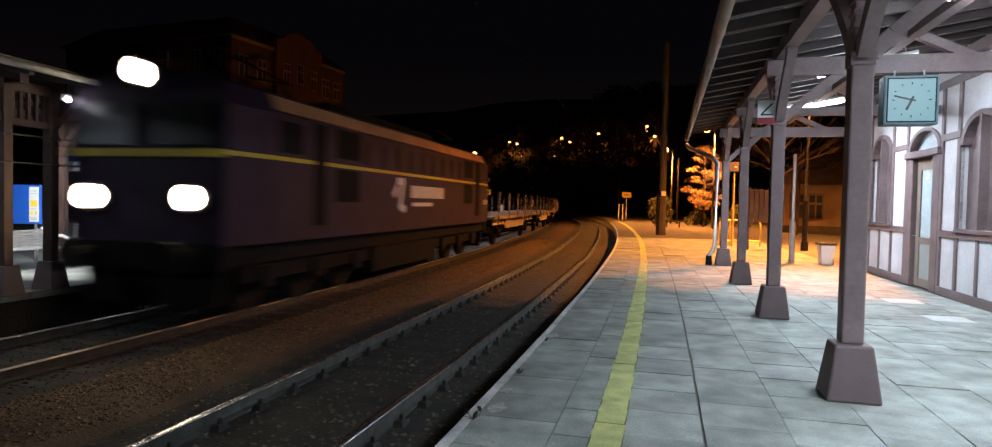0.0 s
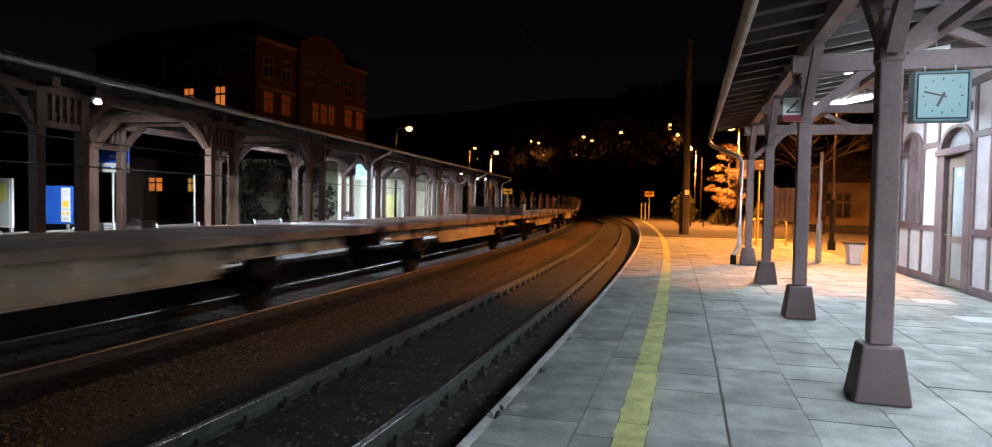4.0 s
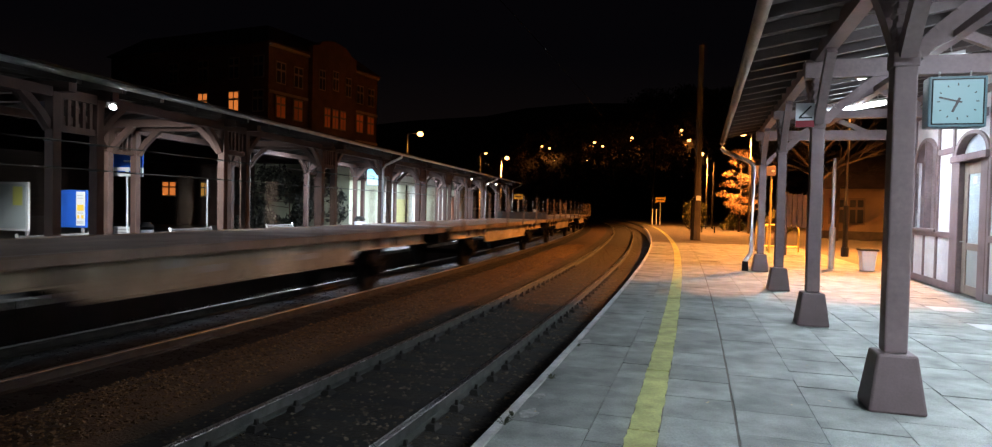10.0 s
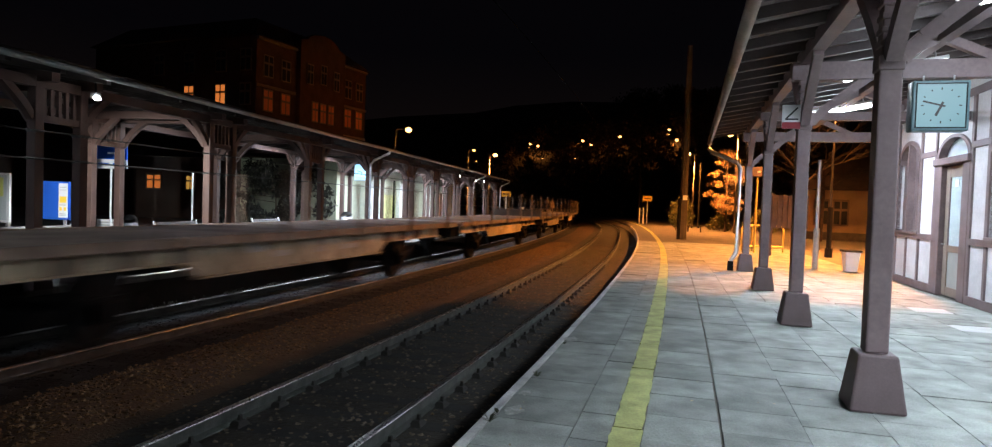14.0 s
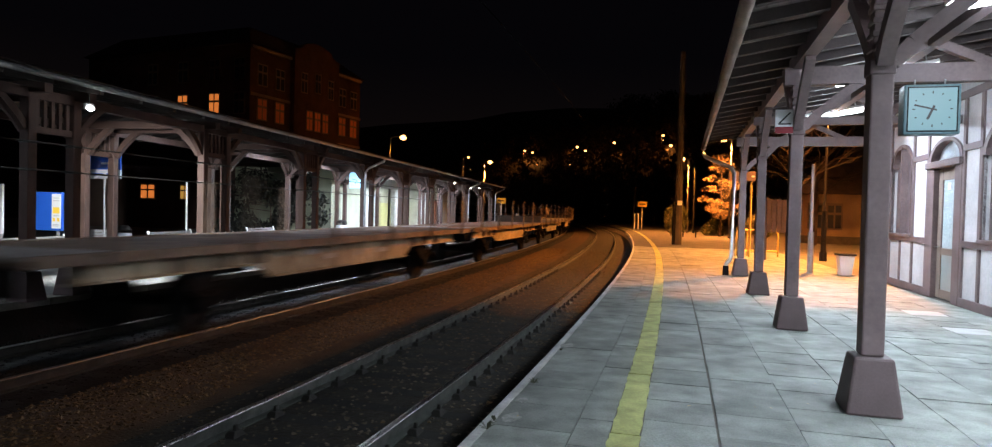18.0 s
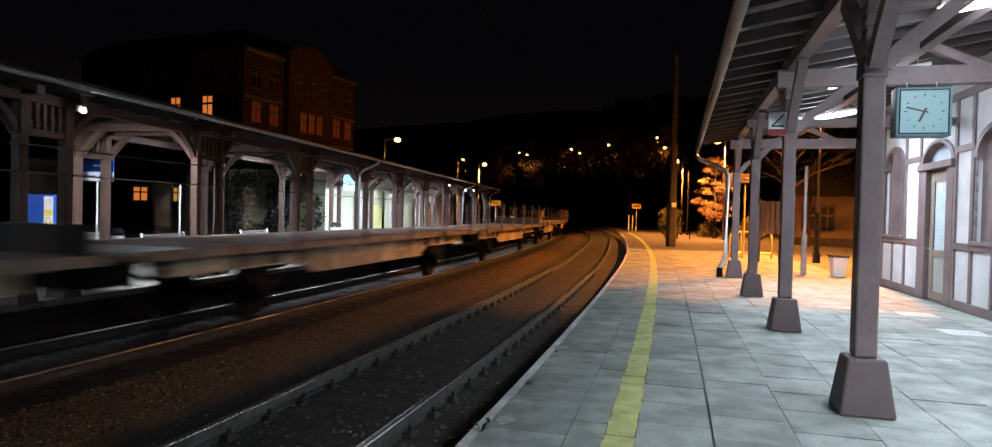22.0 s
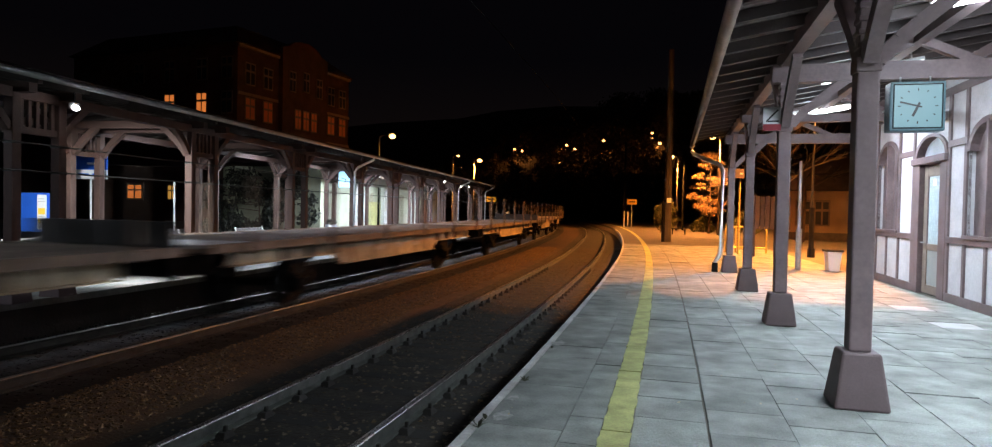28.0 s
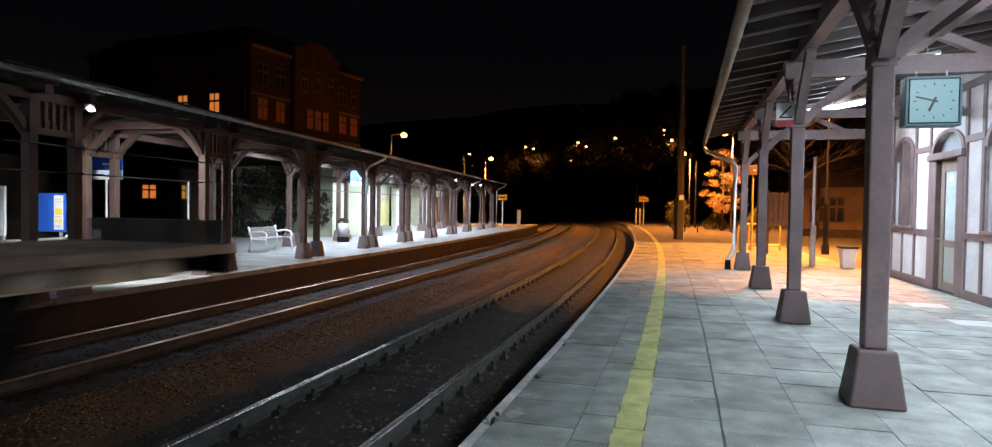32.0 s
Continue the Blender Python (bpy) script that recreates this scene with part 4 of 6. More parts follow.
def wagon(kind):
    t = thing("flat_wagon", "brown flat freight wagon with an end board" if kind else "brown flat freight wagon with stakes and deep sills", "freight wagon", group="wagons of the freight train")
    L = 7.57
    bm = B()
    box(bm, -1.30, 1.30, -L, L, 1.24, 1.30, 0.01)
    part("deck_frame", bm, M_STAKE, t)
    n = 24
    for k in range(n):
        bm = B()
        a, b = -L + 2 * L * k / n, -L + 2 * L * (k + 1) / n
        box(bm, -1.29, 1.29, a + 0.008, b - 0.008, 1.30, 1.345)
        part("deck_plank", bm, M_DECK if k > 1 else M_PLATE, t, "" if k > 1 else "pale worn steel end plate")
    for e in (-1, 1):
        bm = B()
        prof = [(-6.75, 1.25), (-6.75, 0.99), (-3.45, 0.99), (-2.95, 0.75), (2.95, 0.75), (3.45, 0.99), (6.75, 0.99), (6.75, 1.25)]
        x0, x1 = (1.06, 1.09) if e > 0 else (-1.09, -1.06)
        va = [bm.verts.new((x0, y, z)) for y, z in prof]
        vb = [bm.verts.new((x1, y, z)) for y, z in prof]
        bm.faces.new(va)
        bm.faces.new(vb[::-1])
        for k in range(8):
            j = (k + 1) % 8
            bm.faces.new((va[k], va[j], vb[j], vb[k]))
        bmesh.ops.recalc_face_normals(bm, faces=bm.faces[:])
        part("side_sill", bm, M_WAG, t, "ochre-brown fish-bellied side sill")
        for a, b, z in ((-6.75, -3.45, 0.99), (-2.95, 2.95, 0.75), (3.45, 6.75, 0.99)):
            bm = B()
            box(bm, e * 1.08 - 0.08, e * 1.08 + 0.08, a, b, z - 0.025, z)
            part("sill_flange", bm, M_WAG, t)
        for y in (-5.15, -4.25, -3.35, 3.35, 4.25, 5.15):
            bm = B()
            box(bm, e * 1.10 - 0.02, e * 1.10 + 0.06, y - 0.13, y + 0.13, 0.985, 1.24, 0.01)
            part("sill_bracket", bm, M_STAKE, t, "dark steel bracket on the sill")
        bm = B()
        box(bm, e * 1.35 - 0.045, e * 1.35 + 0.045, -L, L, 1.225, 1.36, 0.01)
        part("deck_rail", bm, M_RAILW, t, "rubbed brown steel deck edge")
        for k in range(6):
            y = -L + 0.9 + k * (2 * L - 1.8) / 5
            bm = B()
            box(bm, e * 1.41 - 0.015, e * 1.41 + 0.05, y - 0.07, y + 0.07, 1.21, 1.33, 0.01)
            part("stake_pocket", bm, M_RAILW, t)
            bm = B()
            box(bm, e * 1.43 - 0.030, e * 1.43 + 0.030, y - 0.035, y + 0.035, 1.33, 2.40, 0.010)
            part("stake", bm, M_STAKE, t, "steel stake")
        for y in (-1.6, 4.7):
            bm = B()
            box(bm, e * 1.096 - 0.006, e * 1.096 + 0.006, y - 0.22, y + 0.22, 1.03, 1.20)
            part("label_plate", bm, M_PANEL, t, "pale painted data panel")
        for y, w in ((-0.9, 0.5), (0.35, 0.32), (1.5, 0.7)):
            bm = B()
            box(bm, e * 1.094 - 0.004, e * 1.094 + 0.004, y - w / 2, y + w / 2, 0.92, 1.02)
            part("lettering", bm, M_PANEL, t, "faded lettering bar")
    for s in (-1, 1):
        ya = s * 4.45
        wheelset(t, ya, 0.46)
        for e in (-1, 1):
            bm = B()
            hexa(bm, [(e * 0.94, ya - 0.42, 0.98), (e * 0.97, ya - 0.42, 0.98), (e * 0.97, ya + 0.42, 0.98), (e * 0.94, ya + 0.42, 0.98),
                      (e * 0.94, ya - 0.14, 0.36), (e * 0.97, ya - 0.14, 0.36), (e * 0.97, ya + 0.14, 0.36), (e * 0.94, ya + 0.14, 0.36)])
            bmesh.ops.recalc_face_normals(bm, faces=bm.faces[:])
            part("axle_guard", bm, M_DARK, t)
            bm = B()
            box(bm, e * 1.03 - 0.07, e * 1.03 + 0.07, ya - 0.14, ya + 0.14, 0.34, 0.60, 0.03)
            part("axle_box", bm, M_DARK, t)
            bm = B()
            for k in range(5):
                w = 0.62 - 0.10 * k
                for q in range(6):
                    y0, y1 = -w + q * w / 3, -w + (q + 1) * w / 3
                    z = 0.80 - 0.018 * k
                    beam(bm, (e * 1.03, ya + y0, z - 0.16 * (1 - (y0 / 0.62) ** 2)), (e * 1.03, ya + y1, z - 0.16 * (1 - (y1 / 0.62) ** 2)), 0.09, 0.016)
            part("leaf_spring", bm, M_DARK, t, "laminated leaf spring")
        bm = B()
        box(bm, -1.30, 1.30, s * L - 0.10, s * L + 0.06, 0.92, 1.238, 0.01)
        part("headstock", bm, M_DARK, t, "dark headstock")
        for e in (-1, 1):
            bm = B()
            tube(bm, [(e * 0.875, s * (L + 0.05), 1.05), (e * 0.875, s * (L + 0.26), 1.05)], 0.09, 10)
            tube(bm, [(e * 0.875, s * (L + 0.26), 1.05), (e * 0.875, s * (L + 0.31), 1.05)], 0.21, 14)
            part("buffer", bm, M_DARK, t)
        bm = B()
        beam(bm, (0, s * L, 1.02), (0, s * (L + 0.33), 0.97), 0.06, 0.08)
        part("coupling", bm, M_DARK, t)
    for y in (-2.0, 2.0):
        bm = B()
        tube(bm, [(-0.55, y - 0.5, 0.80), (-0.55, y + 0.5, 0.80)], 0.17, 10)
        part("air_tank", bm, M_DARK, t, "dark brake air tank")
    if kind:
        bm = B()
        box(bm, -1.28, 1.28, L - 0.09, L - 0.03, 1.346, 1.70, 0.01)
        eb = part("end_board", bm, M_SIDEB, t, "low grey steel end board")
        for x in (-1.0, -0.35, 0.35, 1.0):
            bm = B()
            box(bm, x - 0.03, x + 0.03, L - 0.125, L - 0.092, 1.346, 1.69)
            part("rib", bm, M_SIDEB, eb)
    return t


M_WAG = material("faded ochre wagon paint", (0.45, 0.37, 0.25), 0.75, var=0.5, scale=0.8, fine=25, bump=0.2, dirt=0.40)
M_RAILW = material("rubbed brown steel", (0.23, 0.175, 0.13), 0.6, var=0.4, scale=1.5, fine=30, dirt=0.3)
M_PLATE = material("pale end plate", (0.42, 0.41, 0.40), 0.5, metal=0.3, var=0.3, scale=3, fine=30)
M_PANEL = material("faded data panel", (0.36, 0.33, 0.29), 0.7, var=0.3, scale=8)
M_DECK = material("worn deck planks", (0.21, 0.160, 0.118), 0.85, var=0.35, scale=2, fine=25, bump=0.3, random_tone=0.2)
M_STAKE = material("stake steel", (0.14, 0.10, 0.07), 0.7, var=0.3, scale=4)
M_SIDEB = material("grey end board", (0.055, 0.050, 0.045), 0.7, var=0.3, scale=2, dirt=0.3)
M_LOCO = material("dark blue locomotive paint", (0.029, 0.017, 0.037), 0.58, var=0.2, scale=1.0, fine=20, bump=0.05, dirt=0.3, spec=0.2)
# roof edge colour has the sodium lamps' orange painted in
M_LOCOROOF = material("sodium-tinted roof edge", (0.44, 0.225, 0.11), 0.6, var=0.25, scale=1.5)
M_STRIPE = material("yellow stripe", (0.50, 0.39, 0.03), 0.5, var=0.1, scale=3, bump=0.0)
M_HEADL = glow("headlight", (1.0, 0.78, 0.50), 60)

wagons = [wagon(0), wagon(1)]
for i in range(2, 30):
    wagons.append(copy_thing(wagons[i % 2], Matrix.Identity(4)))

# locomotive: front at -y
loco = thing("locomotive", "dark blue electric freight locomotive with a yellow stripe", "locomotive")
HB, HBF = 8.3, 8.12
bm = B()
sec = [(-1.5, 1.20), (1.5, 1.20), (1.5, 3.35), (1.32, 3.70), (0.8, 3.86), (-0.8, 3.86), (-1.32, 3.70), (-1.5, 3.35)]


def nose(z):
    return 0.0 if z < 2.55 else (z - 2.55) * 0.10


rows = []
for y, end in ((-HBF, 1), (-HBF + 1.2, 0), (HB - 1.2, 0), (HB, -1)):
    rows.append([bm.verts.new((x * (0.93 if end else 1), y + end * nose(z), z)) for x, z in sec])
for a, b in zip(rows, rows[1:]):
    for k in range(8):
        j = (k + 1) % 8
        bm.faces.new((a[k], a[j], b[j], b[k]))
bm.faces.new(rows[0][::-1])
bm.faces.new(rows[-1])
bmesh.ops.recalc_face_normals(bm, faces=bm.faces[:])
part("body", bm, M_LOCO, loco, "dark blue painted body")
for e in (-1, 1):
    bm = B()
    hexa(bm, [(e * 1.485, -HBF + 1.2, 3.39), (e * 1.375, -HBF + 1.2, 3.62), (e * 1.375, HB - 1.2, 3.62), (e * 1.485, HB - 1.2, 3.39),
              (e * 1.525, -HBF + 1.2, 3.40), (e * 1.40, -HBF + 1.2, 3.65), (e * 1.40, HB - 1.2, 3.65), (e * 1.525, HB - 1.2, 3.40)])
    bmesh.ops.recalc_face_normals(bm, faces=bm.faces[:])
    part("roof_edge", bm, M_LOCOROOF, loco, "roof shoulder tinted sodium orange")
    bm = B()
    box(bm, e * 1.507 - 0.006, e * 1.507 + 0.006, -HBF + 1.2, HB - 1.2, 2.575, 2.645)
    part("stripe", bm, M_STRIPE, loco, "yellow stripe")
    for ya, yb in ((-HBF + 1.2, -HBF), (HB - 1.2, HB)):
        bm = B()
        hexa(bm, [(e * 1.500, ya, 2.575), (e * 1.515, ya, 2.575), (e * 1.410, yb, 2.575), (e * 1.392, yb, 2.575), (e * 1.500, ya, 2.645), (e * 1.515, ya, 2.645), (e * 1.410, yb, 2.645), (e * 1.392, yb, 2.645)])
        bmesh.ops.recalc_face_normals(bm, faces=bm.faces[:])
        part("stripe", bm, M_STRIPE, loco, "yellow stripe")
    bm = B()
    hexa(bm, [(e * 1.500, HB - 1.2, 1.86), (e * 1.515, HB - 1.2, 1.86), (e * 1.425, HB - 0.15, 1.86), (e * 1.405, HB - 0.15, 1.86), (e * 1.500, HB - 1.2, 2.04), (e * 1.515, HB - 1.2, 2.04), (e * 1.425, HB - 0.15, 2.04), (e * 1.405, HB - 0.15, 2.04)])
    bmesh.ops.recalc_face_normals(bm, faces=bm.faces[:])
    part("cab_band", bm, M_PANEL, loco, "pale band on the cab side")
    for y0, y1, z0, z1 in ((-HBF + 1.35, -HBF + 2.1, 2.72, 3.25), (-5.6, -5.15, 1.45, 3.33), (-4.7, -3.65, 2.76, 3.33), (-4.7, -3.65, 1.89, 2.54), (4.57, 5.57, 2.76, 3.33), (4.57, 5.57, 1.89, 2.54), (6.0, 6.55, 1.45, 3.33)):
        bm = B()
        box(bm, e * 1.506 - 0.010, e * 1.506 + 0.010, y0, y1, z0, z1, 0.004)
        part("side_panel" if z1 - z0 < 0.7 else "side_door", bm, M_DARK, loco, "black grille panel" if z1 - z0 < 0.7 else "dark recessed door")
    for k in range(9):
        bm = B()
        y = -3.3 + k * 0.9
        box(bm, e * 1.520 - 0.012, e * 1.520 + 0.012, y, y + 0.05, 2.70, 3.22)
        part("grille_bar", bm, M_LOCO, loco)
    bm = B()
    for a, b in (((0, -1.5, 2.42), (0, -1.05, 2.42)), ((0, -1.1, 2.42), (0, -1.3, 1.75)), ((0, -1.5, 2.3), (0, -1.7, 2.05)), ((0, -1.3, 1.8), (0, -0.95, 1.72))):
        beam(bm, Vector(a) + Vector((e * 1.513, 0, 0)), Vector(b) + Vector((e * 1.513, 0, 0)), 0.010, 0.17, (0, 1, 1))
    part("emblem", bm, M_TEXT, loco, "white emblem strokes")
    bm = B()
    for k in range(7):
        box(bm, e * 1.511 - 0.004, e * 1.511 + 0.004, -0.5 + k * 0.40, -0.5 + k * 0.40 + 0.34, 2.02, 2.34)
    box(bm, e * 1.511 - 0.004, e * 1.511 + 0.004, -0.4, 1.2, 1.80, 1.90)
    part("lettering", bm, M_TEXT, loco, "white lettering bars")
for s in (-1, 1):
    yb = HB if s > 0 else -HBF
    for e in (-1, 1):
        bm = B()
        tube(bm, [(e * 0.88, yb - s * 0.05, 1.92), (e * 0.88, yb + s * 0.10, 1.92)], 0.24, 16)
        hl = part("headlight", bm, M_LOCO, loco)
        bm = B()
        tube(bm, [(e * 0.88, yb + s * 0.09, 1.92), (e * 0.88, yb + s * 0.115, 1.92)], 0.185, 16)
        part("headlight_lens", bm, M_HEADL if s < 0 else M_GLASSDARK, hl, "glowing headlight lens")
        bm = B()
        hexa(bm, [(e * 0.72 - 0.52, yb - s * 0.03, 2.72), (e * 0.72 + 0.52, yb - s * 0.03, 2.72), (e * 0.72 + 0.52, yb + s * 0.02, 2.72), (e * 0.72 - 0.52, yb + s * 0.02, 2.72),
                  (e * 0.72 - 0.48, yb - s * 0.12, 3.38), (e * 0.72 + 0.48, yb - s * 0.12, 3.38), (e * 0.72 + 0.48, yb - s * 0.05, 3.38), (e * 0.72 - 0.48, yb - s * 0.05, 3.38)])
        bmesh.ops.recalc_face_normals(bm, faces=bm.faces[:])
        part("windscreen", bm, M_GLASSDARK, loco, "dark windscreen")
        bm = B()
        tube(bm, [(e * 0.875, yb, 1.05), (e * 0.875, yb + s * 0.5, 1.05)], 0.11, 10)
        tube(bm, [(e * 0.875, yb + s * 0.5, 1.05), (e * 0.875, yb + s * 0.56, 1.05)], 0.24, 14)
        part("buffer", bm, M_DARK, loco)
    bm = B()
    box(bm, -1.40, 1.40, yb - 0.02, yb + 0.02, 2.54, 2.66, 0.004)
    part("front_stripe", bm, M_STRIPE, loco, "yellow stripe")
    bm = B()
    tube(bm, [(0, yb - s * 0.30, 3.80), (0, yb + s * 0.10, 3.80)], 0.23, 14)
    tl = part("top_light", bm, M_LOCO, loco)
    bm = B()
    tube(bm, [(0, yb + s * 0.09, 3.80), (0, yb + s * 0.115, 3.80)], 0.185, 14)
    part("top_light_lens", bm, M_HEADL if s < 0 else M_GLASSDARK, tl, "glowing lens")
    bm = B()
    box(bm, -1.35, 1.35, min(yb, yb - s * 0.3), max(yb, yb - s * 0.3), 0.80, 1.25, 0.02)
    part("buffer_beam", bm, M_DARK, loco)
    bm = B()
    frustum(bm, 0, yb - s * 0.25, 0.25, 0.78, 2.3, 0.25, 2.5, 0.20, 0.02)
    part("snow_plough", bm, M_DARK, loco)
    bg = thing("bogie", "", "")
    bg.parent = loco
    bg.location = (0, s * 4.9, 0)
    for y in (-1.75, 0, 1.75):
        wheelset(bg, y, 0.60)
    for e in (-1, 1):
        bm = B()
        beam(bm, (e * 1.12, -2.5, 0.72), (e * 1.12, 2.5, 0.72), 0.14, 0.34)
        part("bogie_side", bm, M_DARK, bg)
        for y in (-1.75, 0, 1.75):
            bm = B()
            box(bm, e * 1.20 - 0.08, e * 1.20 + 0.08, y - 0.22, y + 0.22, 0.42, 0.80, 0.03)
            part("axle_box", bm, M_DARK, bg)
    # folded pantograph
    bm = B()
    y0 = s * 5.6
    for e in (-1, 1):
        tube(bm, [(e * 0.55, y0 - 0.9, 4.05), (e * 0.45, y0 + 0.9, 4.22), (e * 0.35, y0 - 0.7, 4.40)], 0.03, 6)
    tube(bm, [(-0.9, y0 - 0.7, 4.42), (0.9, y0 - 0.7, 4.42)], 0.03, 6)
    for e in (-1, 1):
        for y in (-0.7, 0.7):
            tube(bm, [(e * 0.5, y0 + y, 3.84), (e * 0.5, y0 + y, 4.06)], 0.05, 6)
    part("pantograph", bm, M_DARK, loco, "folded pantograph")
bm = B()
box(bm, -1.25, 1.25, -2.3, 2.3, 0.25, 0.86, 0.03)
part("battery_box", bm, M_DARK, loco, "dark equipment box")
bm = B()
box(bm, -1.30, 1.30, -HBF + 0.35, HB - 0.35, 0.86, 1.20, 0.02)
part("underframe", bm, M_DARK, loco)
bm = B()
box(bm, -0.7, 0.7, -3.5, 3.5, 3.85, 4.05, 0.03)
part("roof_box", bm, M_DARK, loco)

# ---- opposite platform: boards, signs, benches, bins ----
def on_plat2(x, y, rz=-8.5):
    return pose(x, y, PLAT2, 0, 0, rz)


def bench(x, y, rz, label="bench with a grey slatted back and white tubular arms"):
    t = thing("bench", label, "bench", on_plat2(x, y, rz), "platform benches")
    w = 0.86
    for k in range(6):
        bm = B()
        box(bm, -w, w, -0.21 + k * 0.076, -0.145 + k * 0.076, 0.42, 0.445, 0.006)
        part("seat_slat", bm, M_SLAT, t)
    for k in range(6):
        bm = B()
        z = 0.47 + k * 0.058
        beam(bm, (-w, 0.255 + k * 0.016, z), (w, 0.255 + k * 0.016, z), 0.022, 0.048)
        part("back_slat", bm, M_SLAT, t)
    for e in (-1, 1):
        bm = B()
        tube(bm, [(e * (w + 0.03), 0.33, 0.0), (e * (w + 0.03), 0.25, 0.42), (e * (w + 0.03), 0.36, 0.82)], 0.030, 8)
        part("back_leg", bm, M_WHITE, t, "white tubular back leg", True)
        bm = B()
        tube(bm, [(e * (w + 0.03), -0.30, 0.0), (e * (w + 0.03), -0.24, 0.40), (e * (w + 0.03), -0.27, 0.54), (e * (w + 0.03), -0.22, 0.62), (e * (w + 0.03), -0.10, 0.66), (e * (w + 0.03), 0.12, 0.65), (e * (w + 0.03), 0.31, 0.60)], 0.030, 8)
        part("armrest", bm, M_WHITE, t, "white tubular arm and front leg", True)
        bm = B()
        tube(bm, [(e * (w + 0.03), -0.24, 0.41), (e * (w + 0.03), 0.25, 0.41)], 0.025, 6)
        part("side_rail", bm, M_WHITE, t)
    return t


M_SLAT = material("grey bench slats", (0.16, 0.155, 0.15), 0.6, var=0.2, scale=4)
for q in ((-7.88, 21.8), (-8.62, 17.35), (-9.22, 13.0)):
    bench(*q, 83)


def litter_bin(x, y, r, h):
    t = thing("litter_bin", "grey sheet-metal litter bin with a dark domed lid", "litter bin", pose(x, y, PLAT2), "litter bins")
    bm = B()
    tube(bm, [(0, 0, 0.0), (0, 0, 0.06), (0, 0, 0.22 * h)], r * 1.04, 16)
    part("foot", bm, M_DARK, t, "black base")
    bm = B()
    tube(bm, [(0, 0, 0.22 * h), (0, 0, 0.50 * h), (0, 0, 0.78 * h)], r, 16)
    part("drum", bm, M_BINGREY, t, "pale galvanised drum", True)
    for k in range(3):
        bm = B()
        z = (0.80 + 0.03 * k) * h
        tube(bm, [(0, 0, z), (0, 0, z + 0.008)], r * 0.96, 14)
        part("throat_ring", bm, M_DARK, t)
    bm = B()
    tube(bm, [(0, 0, 0.86 * h), (0, 0, 0.93 * h), (0, 0, h)], r * 1.08, 16, r * 0.55)
    part("lid", bm, M_DARK, t, "dark domed lid")


M_BINGREY = material("galvanised bin", (0.30, 0.31, 0.32), 0.5, metal=0.3, var=0.25, scale=6)
litter_bin(-6.95, 27.6, 0.24, 1.0)
litter_bin(-10.1, 17.2, 0.19, 0.92)
t = thing("notice_panel", "low white notice panel on two short legs", "notice board", on_plat2(-10.55, 16.95, -6))
bm = B()
box(bm, -0.30, 0.30, -0.02, 0.02, 0.40, 0.80, 0.006)
np_ = part("panel", bm, M_WHITE, t)
for k in range(4):
    bm = B()
    box(bm, -0.24 + 0.02 * (k % 2), 0.20 - 0.05 * (k % 3), -0.026, -0.021, 0.48 + 0.075 * k, 0.51 + 0.075 * k)
    part("print_line", bm, M_STEEL, np_, "grey bar of print")
for e in (-0.24, 0.24):
    bm = B()
    box(bm, e - 0.02, e + 0.02, -0.02, 0.02, 0.0, 0.40)
    part("leg", bm, M_STEEL, t)

ib = thing("info_board", "blue information board with a white poster", "notice board", on_plat2(-10.45, 14.75, -8))
bm = B()
box(bm, -0.41, 0.43, -0.04, 0.04, 0.85, 1.72, 0.01)
part("board", bm, M_BLUE, ib)
bm = B()
box(bm, 0.19, 0.42, -0.05, -0.041, 0.90, 1.68)
poster = part("poster", bm, M_WHITE, ib, "white poster")
bm = B()
for x0, x1, z0, z1 in ((0.22, 0.39, 1.24, 1.38), (0.22, 0.28, 1.06, 1.14), (0.33, 0.39, 1.06, 1.14)):
    box(bm, x0, x1, -0.055, -0.051, z0, z1)
part("poster_print", bm, M_ORANGE, poster, "orange print")
for z in (1.58, 1.52, 1.18, 0.98, 0.95):
    bm = B()
    box(bm, 0.22, 0.38, -0.055, -0.051, z, z + 0.015)
    part("print_line", bm, M_STEEL, poster, "grey line of print")
for e in (-0.32, 0.32):
    bm = B()
    box(bm, e - 0.025, e + 0.025, -0.025, 0.025, 0.0, 0.85)
    part("leg", bm, M_STEEL, ib)
wb = thing("timetable_board", "pale glass timetable board in a white frame", "notice board", on_plat2(-11.15, 13.75, -8))
bm = B()
box(bm, -0.55, 0.55, -0.03, 0.03, 0.80, 1.85, 0.01)
part("frame", bm, M_WHITE, wb)
bm = B()
box(bm, -0.50, 0.50, -0.04, -0.031, 0.85, 1.80)
sheet = part("sheet", bm, material("pale timetable", (0.40, 0.46, 0.46), 0.3, var=0.1, scale=3), wb)
bm = B()
box(bm, 0.18, 0.42, -0.045, -0.041, 1.35, 1.75)
part("yellow_page", bm, material("yellow page", (0.6, 0.62, 0.15), 0.5, var=0.1), sheet, "yellow timetable page")
for e in (-0.5, 0.5):
    bm = B()
    box(bm, e - 0.03, e + 0.03, -0.03, 0.03, 0.0, 0.80)
    part("leg", bm, M_STEEL, wb)
ns = thing("station_sign", "blue and white station sign on a white pole", "sign", on_plat2(-10.35, 16.85, -4))
bm = B()
box(bm, -0.50, 0.37, -0.03, 0.03, 2.36, 2.72, 0.006)
part("name_panel", bm, M_BLUE, ns, "blue name panel")
bm = B()
box(bm, -0.50, 0.37, -0.031, 0.031, 2.12, 2.36, 0.006)
part("direction_panel", bm, M_WHITE, ns, "white direction panel")
